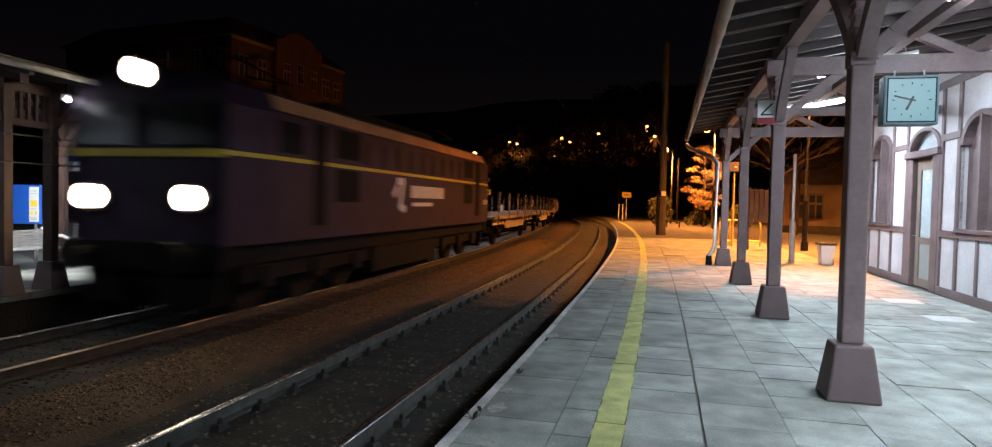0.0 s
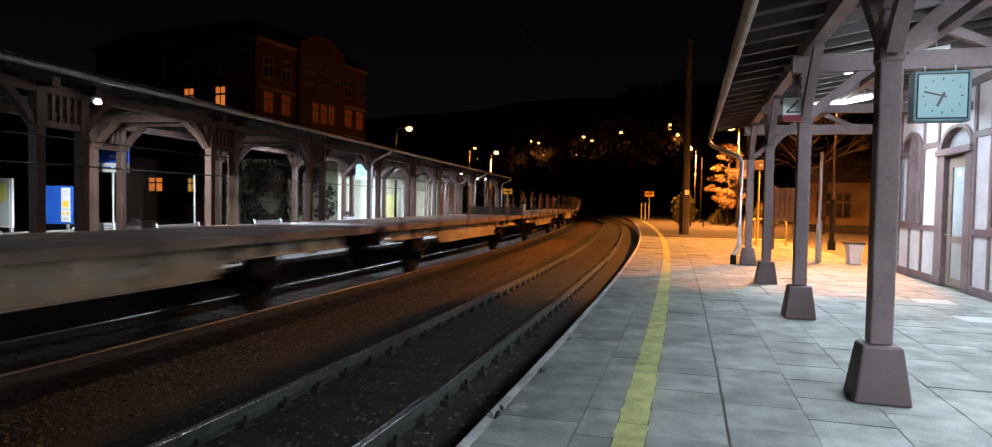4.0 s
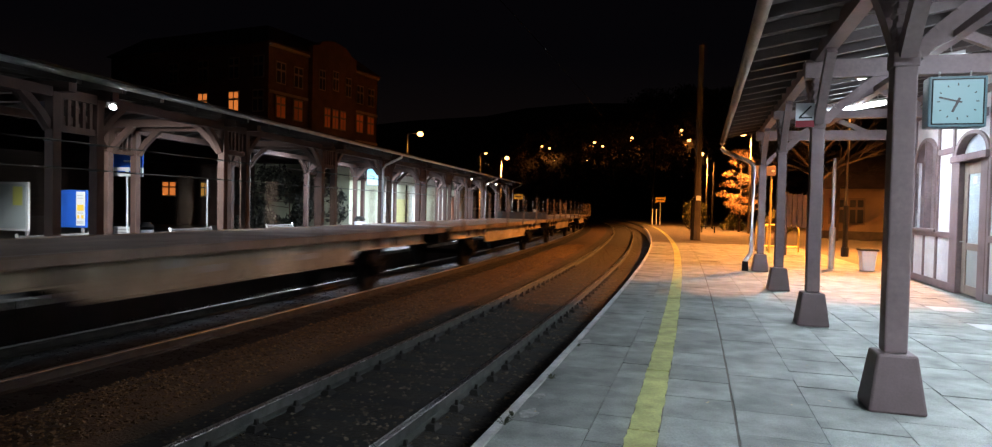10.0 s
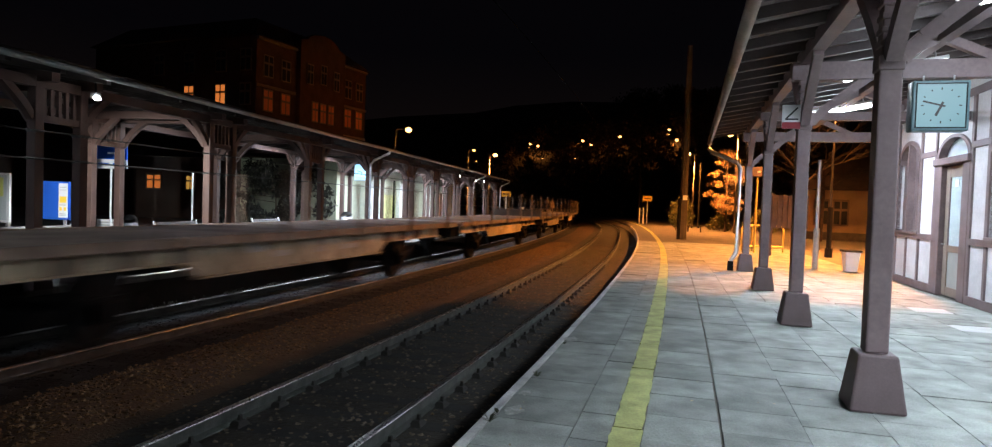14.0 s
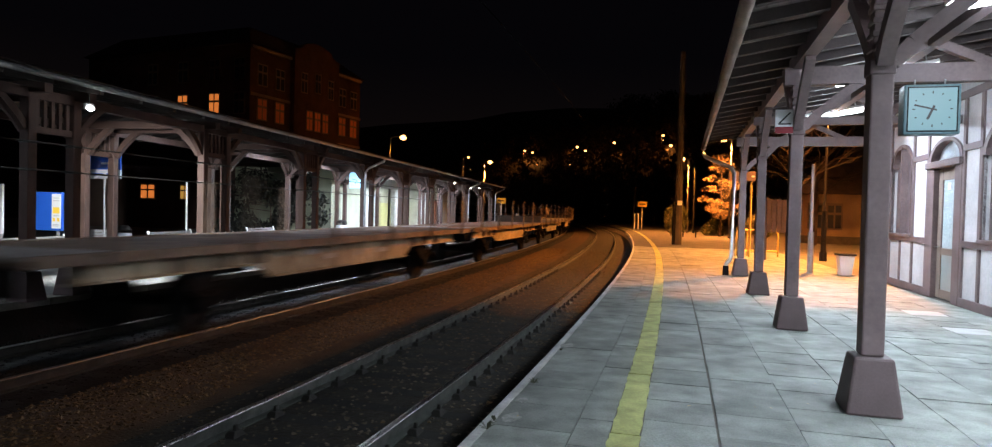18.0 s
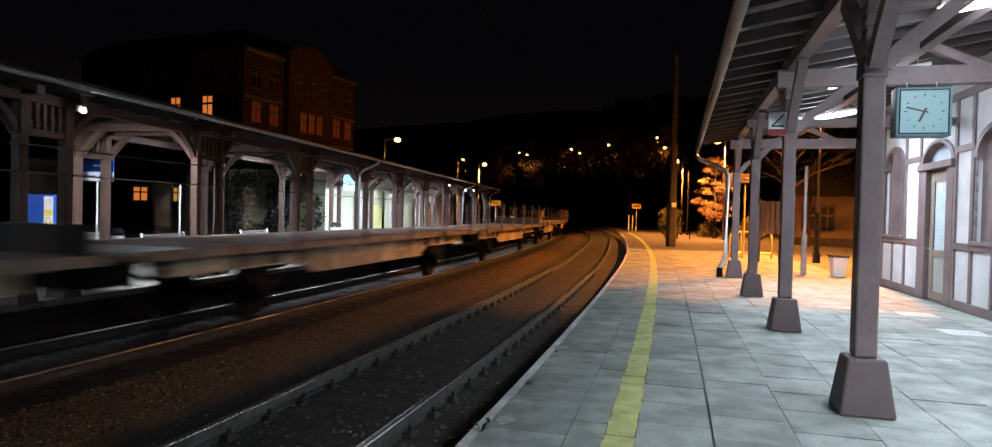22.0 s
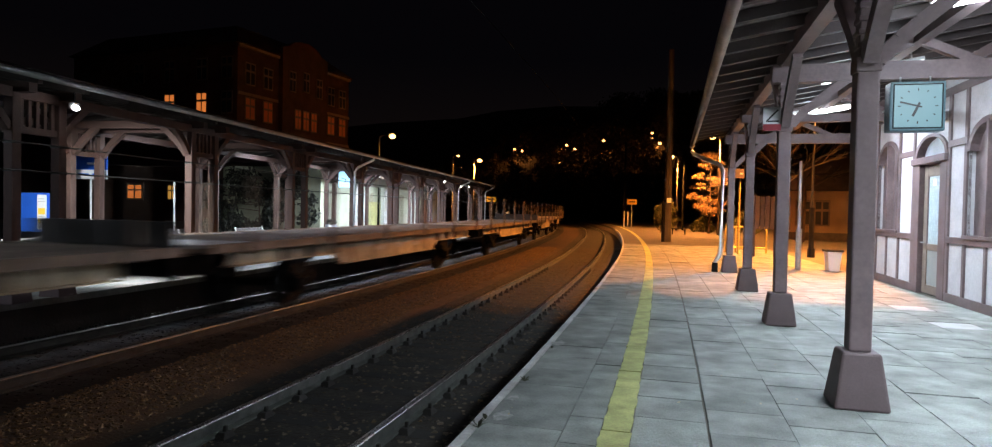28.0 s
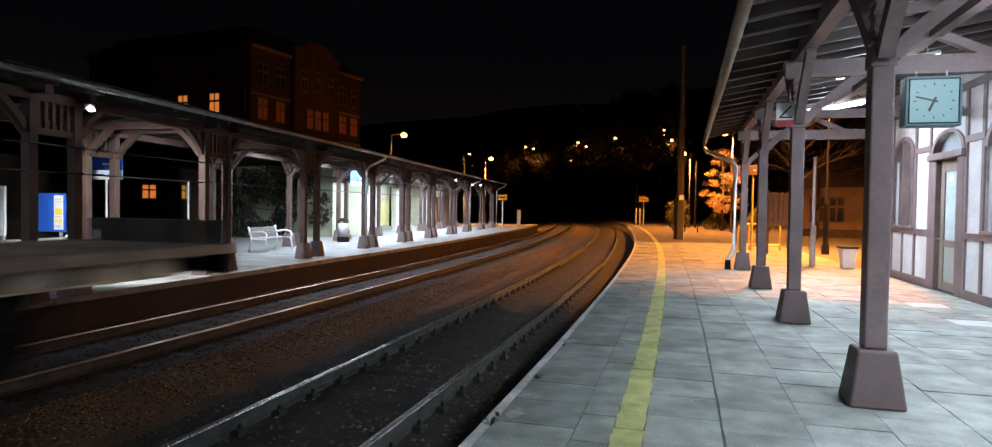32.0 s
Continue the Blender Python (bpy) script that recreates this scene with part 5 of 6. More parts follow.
for x0, x1, z in ((-0.15, 0.15, 2.52), (-0.40, -0.10, 2.24), (0.0, 0.22, 2.24)):
    bm = B()
    box(bm, x0, x1, -0.04, -0.032, z - 0.025, z + 0.025)
    part("lettering", bm, M_TEXT if z > 2.4 else M_BLUE, ns, "lettering bar")
bm = B()
tube(bm, [(-0.1, 0.05, 0), (-0.1, 0.05, 2.7)], 0.026, 8)
part("pole", bm, M_WHITE, ns)
wp = thing("white_marker_post", "thin white post on the far platform", "post", on_plat2(-9.13, 18.6))
bm = B()
tube(bm, [(0, 0, 0), (0, 0, 1.0), (0, 0, 2.15)], 0.028, 8)
part("shaft", bm, M_WHITE, wp)

# cables strung along the far canopy
for z, sag in ((2.42, 0.01), (2.00, 0.01)):
    t = thing("strung_cable", "black cable strung along the far canopy posts", "cable", F2, "canopy cables")
    bm = B()
    pts = []
    for k in range(-2, 10):
        for j in range(4):
            q = j / 4
            pts.append((0.13, (k + q) * SP, z - sag * 4 * q * (1 - q)))
    tube(bm, pts, 0.013, 5)
    part("wire", bm, M_BLACK, t)

# ---- far platform end: sign, marker ----
def yellow_sign(x, y, z0, h, k=1.0):
    t = thing("yellow_sign", "small yellow sign on a slim white post", "sign", pose(x, y, z0, 0, 0, -6), "platform end signs")
    bm = B()
    tube(bm, [(0, 0, 0), (0, 0, h)], 0.05, 8)
    part("post", bm, M_WHITE, t)
    bm = B()
    box(bm, -0.62 * k, 0.62 * k, -0.06, -0.03, h - 0.1, h - 0.1 + 0.72 * k, 0.01)
    plate = part("plate", bm, M_ORANGE, t)
    bm = B()
    box(bm, -0.40 * k, 0.40 * k, -0.068, -0.061, h + 0.30 * k - 0.1, h + 0.42 * k - 0.1)
    part("lettering", bm, M_BLACK, plate, "lettering bar")


yellow_sign(14.37, 70.3, 0.0, 2.5, 0.80)
yellow_sign(-0.5, 54.0, PLAT2, 2.25, 0.62)
t = thing("white_marker_board", "white striped marker board by the track", "marker", pose(13.6, 70.0, 0))
for k, x in enumerate((-0.15, 0.25)):
    bm = B()
    box(bm, x, x + 0.14, -0.03, 0.03, 0.0, 1.7, 0.01)
    part("marker_slat", bm, M_WHITE, t)
t = thing("white_marker_board", "white marker board beside the far track", "marker", pose(0.9, 57.5, PLAT2))
bm = B()
box(bm, -0.16, 0.16, -0.03, 0.03, 0.0, 1.35, 0.01)
part("marker_slat", bm, M_WHITE, t)

# ---- poles ----
def utility_pole(x, y, h, r0, r1, label, mat=M_UPOLE, z=0.0):
    t = thing("utility_pole", label, "pole", pose(x, y, z), "utility poles")
    bm = B()
    tube(bm, [(0, 0, 0), (0, 0, h * 0.33), (0, 0, h * 0.66), (0, 0, h)], r0, 8, r1)
    part("shaft", bm, mat, t)
    return t


up = utility_pole(9.35, 36.1, 10.5, 0.22, 0.13, "tall weathered concrete utility pole on the platform", M_CONC)
bm = B()
box(bm, -0.30, -0.10, -0.12, 0.12, 0.0, 2.2, 0.02)
part("stub_post", bm, M_DARK, up, "dark stub post strapped to the pole")
bm = B()
box(bm, -0.12, 0.12, -0.25, -0.22, 2.15, 2.40)
part("number_plate", bm, M_WHITE, up, "small white plate")
bm = B()
tube(bm, [(0, 0, 2.2), (0, 0, 2.28)], 0.25, 10)
part("strap", bm, M_DARK, up)
utility_pole(14.0, 72.5, 9.3, 0.16, 0.11, "slim dark pole at the platform end", M_DARK)
utility_pole(17.1, 60.6, 6.0, 0.10, 0.09, "slim wooden pole beside a street lamp", M_DARK)
gp_ = utility_pole(8.93, 19.45, 3.2, 0.055, 0.05, "grey steel post on the paving", M_STEEL)
bm = B()
tube(bm, [(0, 0, 0), (0, 0, 0.6), (0, 0, 1.2)], 0.085, 10)
part("sleeve", bm, M_STEEL, gp_)

t = thing("low_bench", "low dark backless bench on the platform end", "bench", pose(13.6, 49.2, 0, 0, 0, -14))
for k in range(3):
    bm = B()
    box(bm, -0.62, 0.62, -0.20 + k * 0.14, -0.08 + k * 0.14, 0.42, 0.46, 0.008)
    part("seat_slat", bm, M_UPOLE, t)
for e in (-0.45, 0.45):
    bm = B()
    box(bm, e - 0.04, e + 0.04, -0.18, 0.18, 0.0, 0.42, 0.01)
    part("leg", bm, M_UPOLE, t)

# ---- planter, boards and tube barrier beyond the canopy ----
t = thing("planter_box", "square white planter standing on the paving", "planter", pose(9.77, 19.1, 0, 0, 0, -10))
bm = B()
frustum(bm, 0, 0, 0.0, 0.58, 0.30, 0.30, 0.41, 0.41, 0.015)
part("tub", bm, M_WHITE, t, "white tapered tub")
bm = B()
box(bm, -0.235, 0.235, -0.235, 0.235, 0.565, 0.625, 0.015)
part("rim", bm, M_UPOLE, t, "dark rim")
t = thing("wooden_notice_board", "brown slatted notice board on two posts", "notice board", pose(10.2, 24.9, 0, 0, 0, -12))
for k in range(9):
    bm = B()
    box(bm, -0.78 + k * 0.18, -0.62 + k * 0.18, -0.03, 0.03, 1.05, 2.30 - 0.02 * (k % 2), 0.008)
    part("slat", bm, M_TIMBER, t)
for e in (-0.45, 0.35):
    bm = B()
    box(bm, e - 0.07, e + 0.07, 0.03, 0.13, 0.0, 2.35, 0.01)
    part("leg", bm, M_TIMBER, t)


def hoop(x, y, rz, w):
    t = thing("tube_barrier", "yellow painted tubular barrier", "barrier", pose(x, y, 0, 0, 0, rz), "tube barriers")
    bm = B()
    r = 0.18
    pts = [(-w, 0, 0), (-w, 0, 0.9)] + [(-w + r - r * math.cos(a), 0, 0.9 + r * math.sin(a)) for a in (0.5, 1.05, 1.57)] + [(w - r + r * math.sin(a), 0, 0.9 + r * math.cos(a)) for a in (0, 0.5, 1.05, 1.57)] + [(w, 0, 0)]
    tube(bm, pts, 0.035, 8)
    part("hoop", bm, M_PIPEY, t, smooth=True)
    bm = B()
    tube(bm, [(-w, 0, 0.22), (w, 0, 0.22)], 0.04, 8)
    part("lower_rail", bm, M_PIPEY, t)


hoop(10.3, 27.2, -12, 0.8)
hoop(9.75, 27.0, 60, 0.35)
t = utility_pole(9.62, 26.2, 3.0, 0.045, 0.045, "yellow painted steel post with a dull grey sign panel", M_PIPEY)
bm = B()
box(bm, -0.92, 0.15, -0.07, -0.046, 3.02, 3.40, 0.01)
panel = part("sign_panel", bm, M_TIMBER, t, "dull grey-brown sign panel")
for x0, x1, z0, z1 in ((-0.50, -0.44, 3.10, 3.32), (-0.02, 0.10, 3.17, 3.24)):
    bm = B()
    box(bm, x0, x1, -0.078, -0.071, z0, z1)
    part("sign_mark", bm, M_WHITE, panel, "white bar of lettering")

# ---- contact wire over the near track ----
t = thing("contact_wire", "thin dark contact wire strung over the near track", "wire")
bm = B()
tube(bm, [TR(q, 0.12 * math.sin(q / 19.0), 4.9 + 0.03 * math.sin(q / 8.0)) for q in steps(-60, 200, 4.0)], 0.007, 5)
part("wire", bm, M_DARK, t)


# ---- buildings ----
def windows(parent, rows_, w, h, wall_x, lit=(), sides=1):
    for i, (y, z) in enumerate(rows_):
        bm = B()
        box(bm, wall_x - 0.10 if sides < 0 else wall_x - 0.04, wall_x + 0.04 if sides < 0 else wall_x + 0.10, y - w / 2 - 0.10, y + w / 2 + 0.10, z - h / 2 - 0.10, z + h / 2 + 0.14)
        fr = part("window_frame", bm, M_STONEF, parent)
        m = lit[i] if i < len(lit) else M_GLASSDARK
        for a in (-1, 1):
            for b, c in ((-0.5, 0.08), (0.19, 0.5)):
                bm = B()
                y0, y1 = sorted((y + a * 0.07 * w, y + a * w / 2))
                x0 = wall_x - 0.11 if sides < 0 else wall_x + 0.10
                box(bm, x0, x0 + 0.012, y0, y1, z + b * h, z + c * h)
                part("pane", bm, m, fr)


M_STONEF = material("stone window surround", (0.30, 0.22, 0.16), 0.85, var=0.2, scale=2)
# brick apartment house: corner nearest, long front receding
ax, ay, bx, by = -24.6, 62.0, -18.0, 79.0
rzb = -math.degrees(math.atan2(bx - ax, by - ay))
apt = thing("apartment_house", "dark four-storey brick apartment house with a gable and few lit windows", "house", pose(ax, ay, -0.8, 0, 0, rzb))
LF, HF = 18.2, 17.6
bm = B()
box(bm, -22, 0, 0, LF, 0, HF)
part("wall", bm, M_BRICK, apt, "dark red brick walls")
bm = B()
hexa(bm, [(-22.4, -0.4, HF), (0.4, -0.4, HF), (0.4, LF + 0.4, HF), (-22.4, LF + 0.4, HF), (-20, 2.5, HF + 2.4), (-2.5, 2.5, HF + 2.4), (-2.5, LF - 2.5, HF + 2.4), (-20, LF - 2.5, HF + 2.4)])
part("roof", bm, M_ROOF, apt)
bm = B()
gy0, gy1 = 5.7, 13.2
prof = [(gy0, HF - 8.5), (gy1, HF - 8.5), (gy1, HF + 0.9)] + [((gy0 + gy1) / 2 + 2.75 * math.cos(a), HF + 0.9 + 1.2 * math.sin(a)) for a in np.linspace(0.25, math.pi - 0.25, 9)] + [(gy0, HF + 0.9)]
va = [bm.verts.new((0.0, y, z)) for y, z in prof]
vb = [bm.verts.new((0.55, y, z)) for y, z in prof]
bm.faces.new(va[::-1])
bm.faces.new(vb)
for k in range(len(prof)):
    j = (k + 1) % len(prof)
    bm.faces.new((va[k], va[j], vb[j], vb[k]))
bmesh.ops.recalc_face_normals(bm, faces=bm.faces[:])
part("gable_bay", bm, M_BRICK, apt, "projecting brick gable bay")
for z in (HF - 0.35, 6.0, 9.4, 12.8):
    bm = B()
    box(bm, 0.0, 0.14 if z < HF - 1 else 0.30, 0, 5.6, z, z + 0.28)
    part("cornice", bm, M_STONEF, apt)
    bm = B()
    box(bm, 0.0, 0.14 if z < HF - 1 else 0.30, 13.3, LF, z, z + 0.28)
    part("cornice", bm, M_STONEF, apt)
rows_f = [(y, z) for z in (14.9, 11.6, 8.2, 4.9) for y in (1.6, 4.1, 14.6, 16.8)]
litm = {4: M_LITDIM, 5: M_LITDIM, 6: M_LITDIM, 7: M_LITDIM}
windows(apt, rows_f, 1.15, 1.9, 0.0, [litm.get(i, M_GLASSDARK) for i in range(16)])
windows(apt, [(8.1, 11.4), (9.45, 11.4), (10.8, 11.4), (7.2, 15.2), (9.45, 15.5), (11.7, 15.2), (8.1, 8.2), (10.8, 8.2)], 0.85, 1.9, 0.51, [M_LITDIM] * 3)
side = thing("side_front", "", "")
side.parent = apt
side.matrix_local = pose(0, 0, 0, 0, 0, -90)
part_rows = [(-y, z) for z in (15.3, 12.05, 8.6) for y in (1.2, 4.3, 8.4, 12.5)]
windows(side, part_rows, 1.15, 1.9, 0.0, [M_GLASSDARK] * 4 + [M_GLASSDARK, M_LITWIN, M_LITWIN, M_GLASSDARK] + [M_GLASSDARK] * 4)

low = thing("outbuilding", "dark low house with two lit windows behind the far platform", "house", pose(-22.5, 40.0, -0.8, 0, 0, 82))
bm = B()
box(bm, -5, 0, -8, 8, 0, 4.6)
part("wall", bm, M_BRICK, low)
bm = B()
hexa(bm, [(-5.4, -8.4, 4.6), (0.4, -8.4, 4.6), (0.4, 8.4, 4.6), (-5.4, 8.4, 4.6), (-2.6, -8.4, 6.6), (-2.4, -8.4, 6.6), (-2.4, 8.4, 6.6), (-2.6, 8.4, 6.6)])
part("roof", bm, M_ROOF, low)
low.matrix_world = pose(-21.0, 39.8, -0.8, 0, 0, -90)
windows(low, [(-0.9, 3.05)], 0.8, 0.78, 0.0, [M_LITWIN])
windows(low, [(1.35, 3.05)], 0.45, 0.78, 0.0, [M_LITYEL])

ann = thing("station_annex", "low ochre rendered station annex with dark windows", "house", pose(15.4, 45.0, 0, 0, 0, -113))
bm = B()
box(bm, -6, 0, 4, 24, 0, 3.2)
part("wall", bm, M_RENDER, ann, "ochre rendered walls")
bm = B()
hexa(bm, [(-6.5, 3.5, 3.2), (0.5, 3.5, 3.2), (0.5, 24.5, 3.2), (-6.5, 24.5, 3.2), (-3.4, 5.5, 5.6), (-2.6, 5.5, 5.6), (-2.6, 24.5, 5.6), (-3.4, 24.5, 5.6)])
part("roof", bm, M_ROOF, ann)
bm = B()
box(bm, 0.0, 0.06, 4, 24, 0, 0.5)
part("plinth_course", bm, M_POLE, ann)
windows(ann, [(y, 1.75) for y in (5.0, 6.1, 8.6, 11.2, 14, 17)], 0.75, 1.45, 0.0)


# ---- trees and bushes ----
def leafy(name, label, cat, p, clumps, mat, n, size, trunk_h, r, seed):
    rng = random.Random(seed)
    t = thing(name, label, cat, pose(*p))
    bm = B()
    tube(bm, [(0, 0, 0), (0.05, 0, trunk_h * 0.5), (0.0, 0.05, trunk_h)], r, 8, r * 0.3)
    part("trunk", bm, M_BARK, t)
    for c in clumps:
        bm = B()
        tube(bm, [(0, 0, min(c[2] - 0.2, trunk_h * 0.9)), (c[0] * 0.6, c[1] * 0.6, c[2] - 0.1), (c[0], c[1], c[2])], r * 0.35, 5, 0.012)
        part("limb", bm, M_BARK, t)
    bm = B()
    for c in clumps:
        for _ in range(n):
            d = Vector((rng.gauss(0, 1), rng.gauss(0, 1), rng.gauss(0, 1))).normalized() * (rng.random() ** 0.45)
            q = Vector(c[:3]) + Vector((d.x * c[3], d.y * c[3], d.z * c[4]))
            e = Euler((rng.uniform(0, 6.3), rng.uniform(0, 6.3), rng.uniform(0, 6.3))).to_matrix()
            s = size * rng.uniform(0.6, 1.3)
            v = [bm.verts.new(q + e @ Vector(k) * s) for k in ((-1, 0, 0), (0, -0.45, 0.1), (1, 0, 0), (0, 0.45, 0.1))]
            bm.faces.new(v)
    part("crown", bm, mat, t, "clumps of small leaves")
    return t


rng = random.Random(7)
cl = []
for k in range(46):
    z = 1.5 + 4.9 * rng.random() ** 0.9
    w = 1.75 * (1 - 0.80 * max(0.0, z - 3.0) / 3.6) * (0.55 if z < 2.0 else 1.0)
    a, q = rng.uniform(0, 6.28), rng.uniform(0.35, 1.0)
    cl.append((w * q * math.cos(a), w * q * math.sin(a), z, rng.uniform(0.28, 0.52), rng.uniform(0.16, 0.30)))
leafy("small_tree", "small tree with orange-lit clumps of leaves", "tree", (16.9, 52.5, 0), cl, M_LEAF, 170, 0.095, 6.0, 0.11, 3)
for i, (x, y, w, h) in enumerate(((12.8, 51.5, 0.75, 2.3), (15.0, 57.0, 0.9, 2.7), (17.4, 55.5, 0.8, 1.1), (19.5, 52.0, 1.6, 1.6))):
    cl = []
    for _ in range(16):
        q = rng.random()
        cl.append((rng.uniform(-w, w) * (1 - 0.75 * q), rng.uniform(-0.6, 0.6) * (1 - 0.5 * q), 0.25 + (h - 0.3) * q, 0.42, 0.34))
    leafy("bush", "dark green leafy bush behind the platform", "bush", (x, y, 0), cl, M_BUSH, 150, 0.10, h * 0.6, 0.05, 20 + i)

iv = F2 @ Vector((-6.9, 19.6, 0))
cl = [(q * math.cos(0.149) + rng.uniform(-0.2, 0.2), q * 0.148 + rng.uniform(-0.25, 0.25), rng.uniform(0.3, 3.3), 0.55, 0.5) for q in np.linspace(-2.4, 2.2, 12) for _ in range(3)]
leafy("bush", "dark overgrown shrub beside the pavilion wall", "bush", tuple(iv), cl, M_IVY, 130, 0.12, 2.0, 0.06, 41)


def bare_tree(p, h, seed, label):
    rg = random.Random(seed)
    t = thing("bare_tree", label, "tree", pose(*p))
    bm = B()
    tube(bm, [(0, 0, 0), (0.1, 0, h * 0.3), (0, 0.1, h * 0.55)], 0.20, 8, 0.12)
    part("trunk", bm, M_BARK, t)

    def grow(q, d, L, r, depth, bm):
        e = q + d * L
        mid = (q + e) / 2 + Vector((rg.uniform(-1, 1), rg.uniform(-1, 1), rg.uniform(-1, 1))) * L * 0.08
        tube(bm, [q, mid, e], r, 4, r * 0.6)
        if depth:
            for _ in range(3):
                dd = (d + Vector((rg.uniform(-1, 1), rg.uniform(-1, 1), rg.uniform(-0.5, 0.7))) * 0.75).normalized()
                grow(q + (e - q) * rg.uniform(0.45, 1.0), dd, L * rg.uniform(0.55, 0.8), r * 0.6, depth - 1, bm)

    for k in range(6):
        bm = B()
        a = k * 1.05 + rg.uniform(-0.3, 0.3)
        grow(Vector((0, 0.05, h * (0.35 + 0.03 * k))), Vector((math.cos(a), math.sin(a), rg.uniform(0.25, 0.9))).normalized(), h * 0.24, 0.07, 3, bm)
        part("limb", bm, M_BARK, t, "bare forked limb")


bare_tree((14.8, 34.5, 0), 8.5, 5, "bare branching tree lit from below by street lamps")
bare_tree((18.5, 40.0, 0), 9.0, 9, "bare tree beside the station annex")

# ---- woods on the hillside ----
def hillside_wood(seed, count):
    rw = random.Random(seed)
    V_, F_ = [], []
    made = 0
    while made < count:
        az, r = rw.uniform(-10, 24), rw.uniform(110, 360)
        x, y = r * math.sin(radians(az)), r * math.cos(radians(az))
        if float(np.min(np.hypot(_x[::10] - x, _y[::10] - y))) < 26:
            continue
        g, h = hill(x, y), rw.uniform(5.0, 11.0)
        w = h * rw.uniform(0.28, 0.42)
        if any(r < ld + 3 and abs(az - la) < math.degrees((w + 1.5) / r) and (g + h - 1.6) / r > (lz - 1.9) / ld for _, _, lz, ld, la in FARLAMPS):
            continue
        made += 1
        k = len(V_)
        V_ += [Vector((x + 0.18 * math.cos(a), y + 0.18 * math.sin(a), g - 0.3)) for a in (0, 2.1, 4.2)] + [Vector((x, y, g + h * 0.8))]
        F_ += [(k, k + 1, k + 3), (k + 1, k + 2, k + 3), (k + 2, k, k + 3)]
        for _ in range(54):
            q = Vector((rw.gauss(0, 0.48) * w, rw.gauss(0, 0.48) * w, h * (0.30 + 0.70 * rw.random() ** 0.8)))
            e = Euler((rw.uniform(0, 6.3), rw.uniform(0, 6.3), rw.uniform(0, 6.3))).to_matrix()
            sz = rw.uniform(0.35, 0.9)
            k = len(V_)
            V_ += [Vector((x, y, g)) + q + e @ Vector(c) * sz for c in ((-1, 0, 0), (0, -0.6, 0.15), (1, 0.1, 0), (0, 0.6, 0.15))]
            F_.append((k, k + 1, k + 2, k + 3))
    me = bpy.data.meshes.new("hillside_wood")
    me.from_pydata(V_, [], F_)
    me.materials.append(M_WOOD)
    return tagged(new("hillside_wood", me), "dark autumn trees on the hillside among street lamps", "trees", kind="stuff")


M_WOOD = material("far foliage", (0.12, 0.085, 0.05), 0.8, var=0.4, scale=0.3, fine=2.0, bump=0.0, random_tone=0.4)
hillside_wood(51, 1500)

# ---- loose ballast stones near the platform ----
rg = random.Random(11)
base = [Vector(q) for q in ((1, 0, 0), (-1, 0, 0), (0, 1, 0), (0, -1, 0), (0, 0, 1), (0, 0, -1))]
tri = ((0, 2, 4), (2, 1, 4), (1, 3, 4), (3, 0, 4), (2, 0, 5), (1, 2, 5), (3, 1, 5), (0, 3, 5))
heaps = {"ballast_stones": ([], [], M_STONE, "loose brown ballast stones between the tracks"), "oily_stones": ([], [], M_OILY, "dark oily stones between the rails"), "sooty_stones": ([], [], M_STONEFAR, "sooty stones under the far track")}
for _ in range(60000):
    s = -6 + 44 * rg.random() ** 1.3
    d = rg.uniform(-6.3, 1.75) if rg.random() < 0.7 else rg.uniform(-3.05, -1.65)
    bed = d > -1.72 + 0.12 * math.sin(s * 1.7) * math.sin(s * 0.6 + 1) or d < -3.1
    if bed and rg.random() < 0.35:
        continue
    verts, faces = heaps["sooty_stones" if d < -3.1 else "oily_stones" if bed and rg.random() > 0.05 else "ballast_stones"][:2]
    c = TR(s, d, -0.515 if bed else np.interp(d, (-3.3, -3.0, -2.4, -1.75, -1.45), (-0.512, -0.495, -0.46, -0.49, -0.512)))
    e = Euler((rg.uniform(0, 6), rg.uniform(0, 6), rg.uniform(0, 6))).to_matrix()
    k = len(verts)
    sz = rg.uniform(0.014, 0.036) * (1.35 if rg.random() < 0.12 else 1.0)
    for b in base:
        q = e @ b
        verts.append(c + Vector((q.x * sz * rg.uniform(0.8, 1.2), q.y * sz, q.z * sz * 0.75)))
    faces += [(k + a, k + b, k + c2_) for a, b, c2_ in tri]
for nm, (verts, faces, mt, lb) in heaps.items():
    me = bpy.data.meshes.new(nm)
    me.from_pydata(verts, [], faces)
    me.materials.append(mt)
    tagged(new(nm, me), lb, "ballast", kind="stuff")

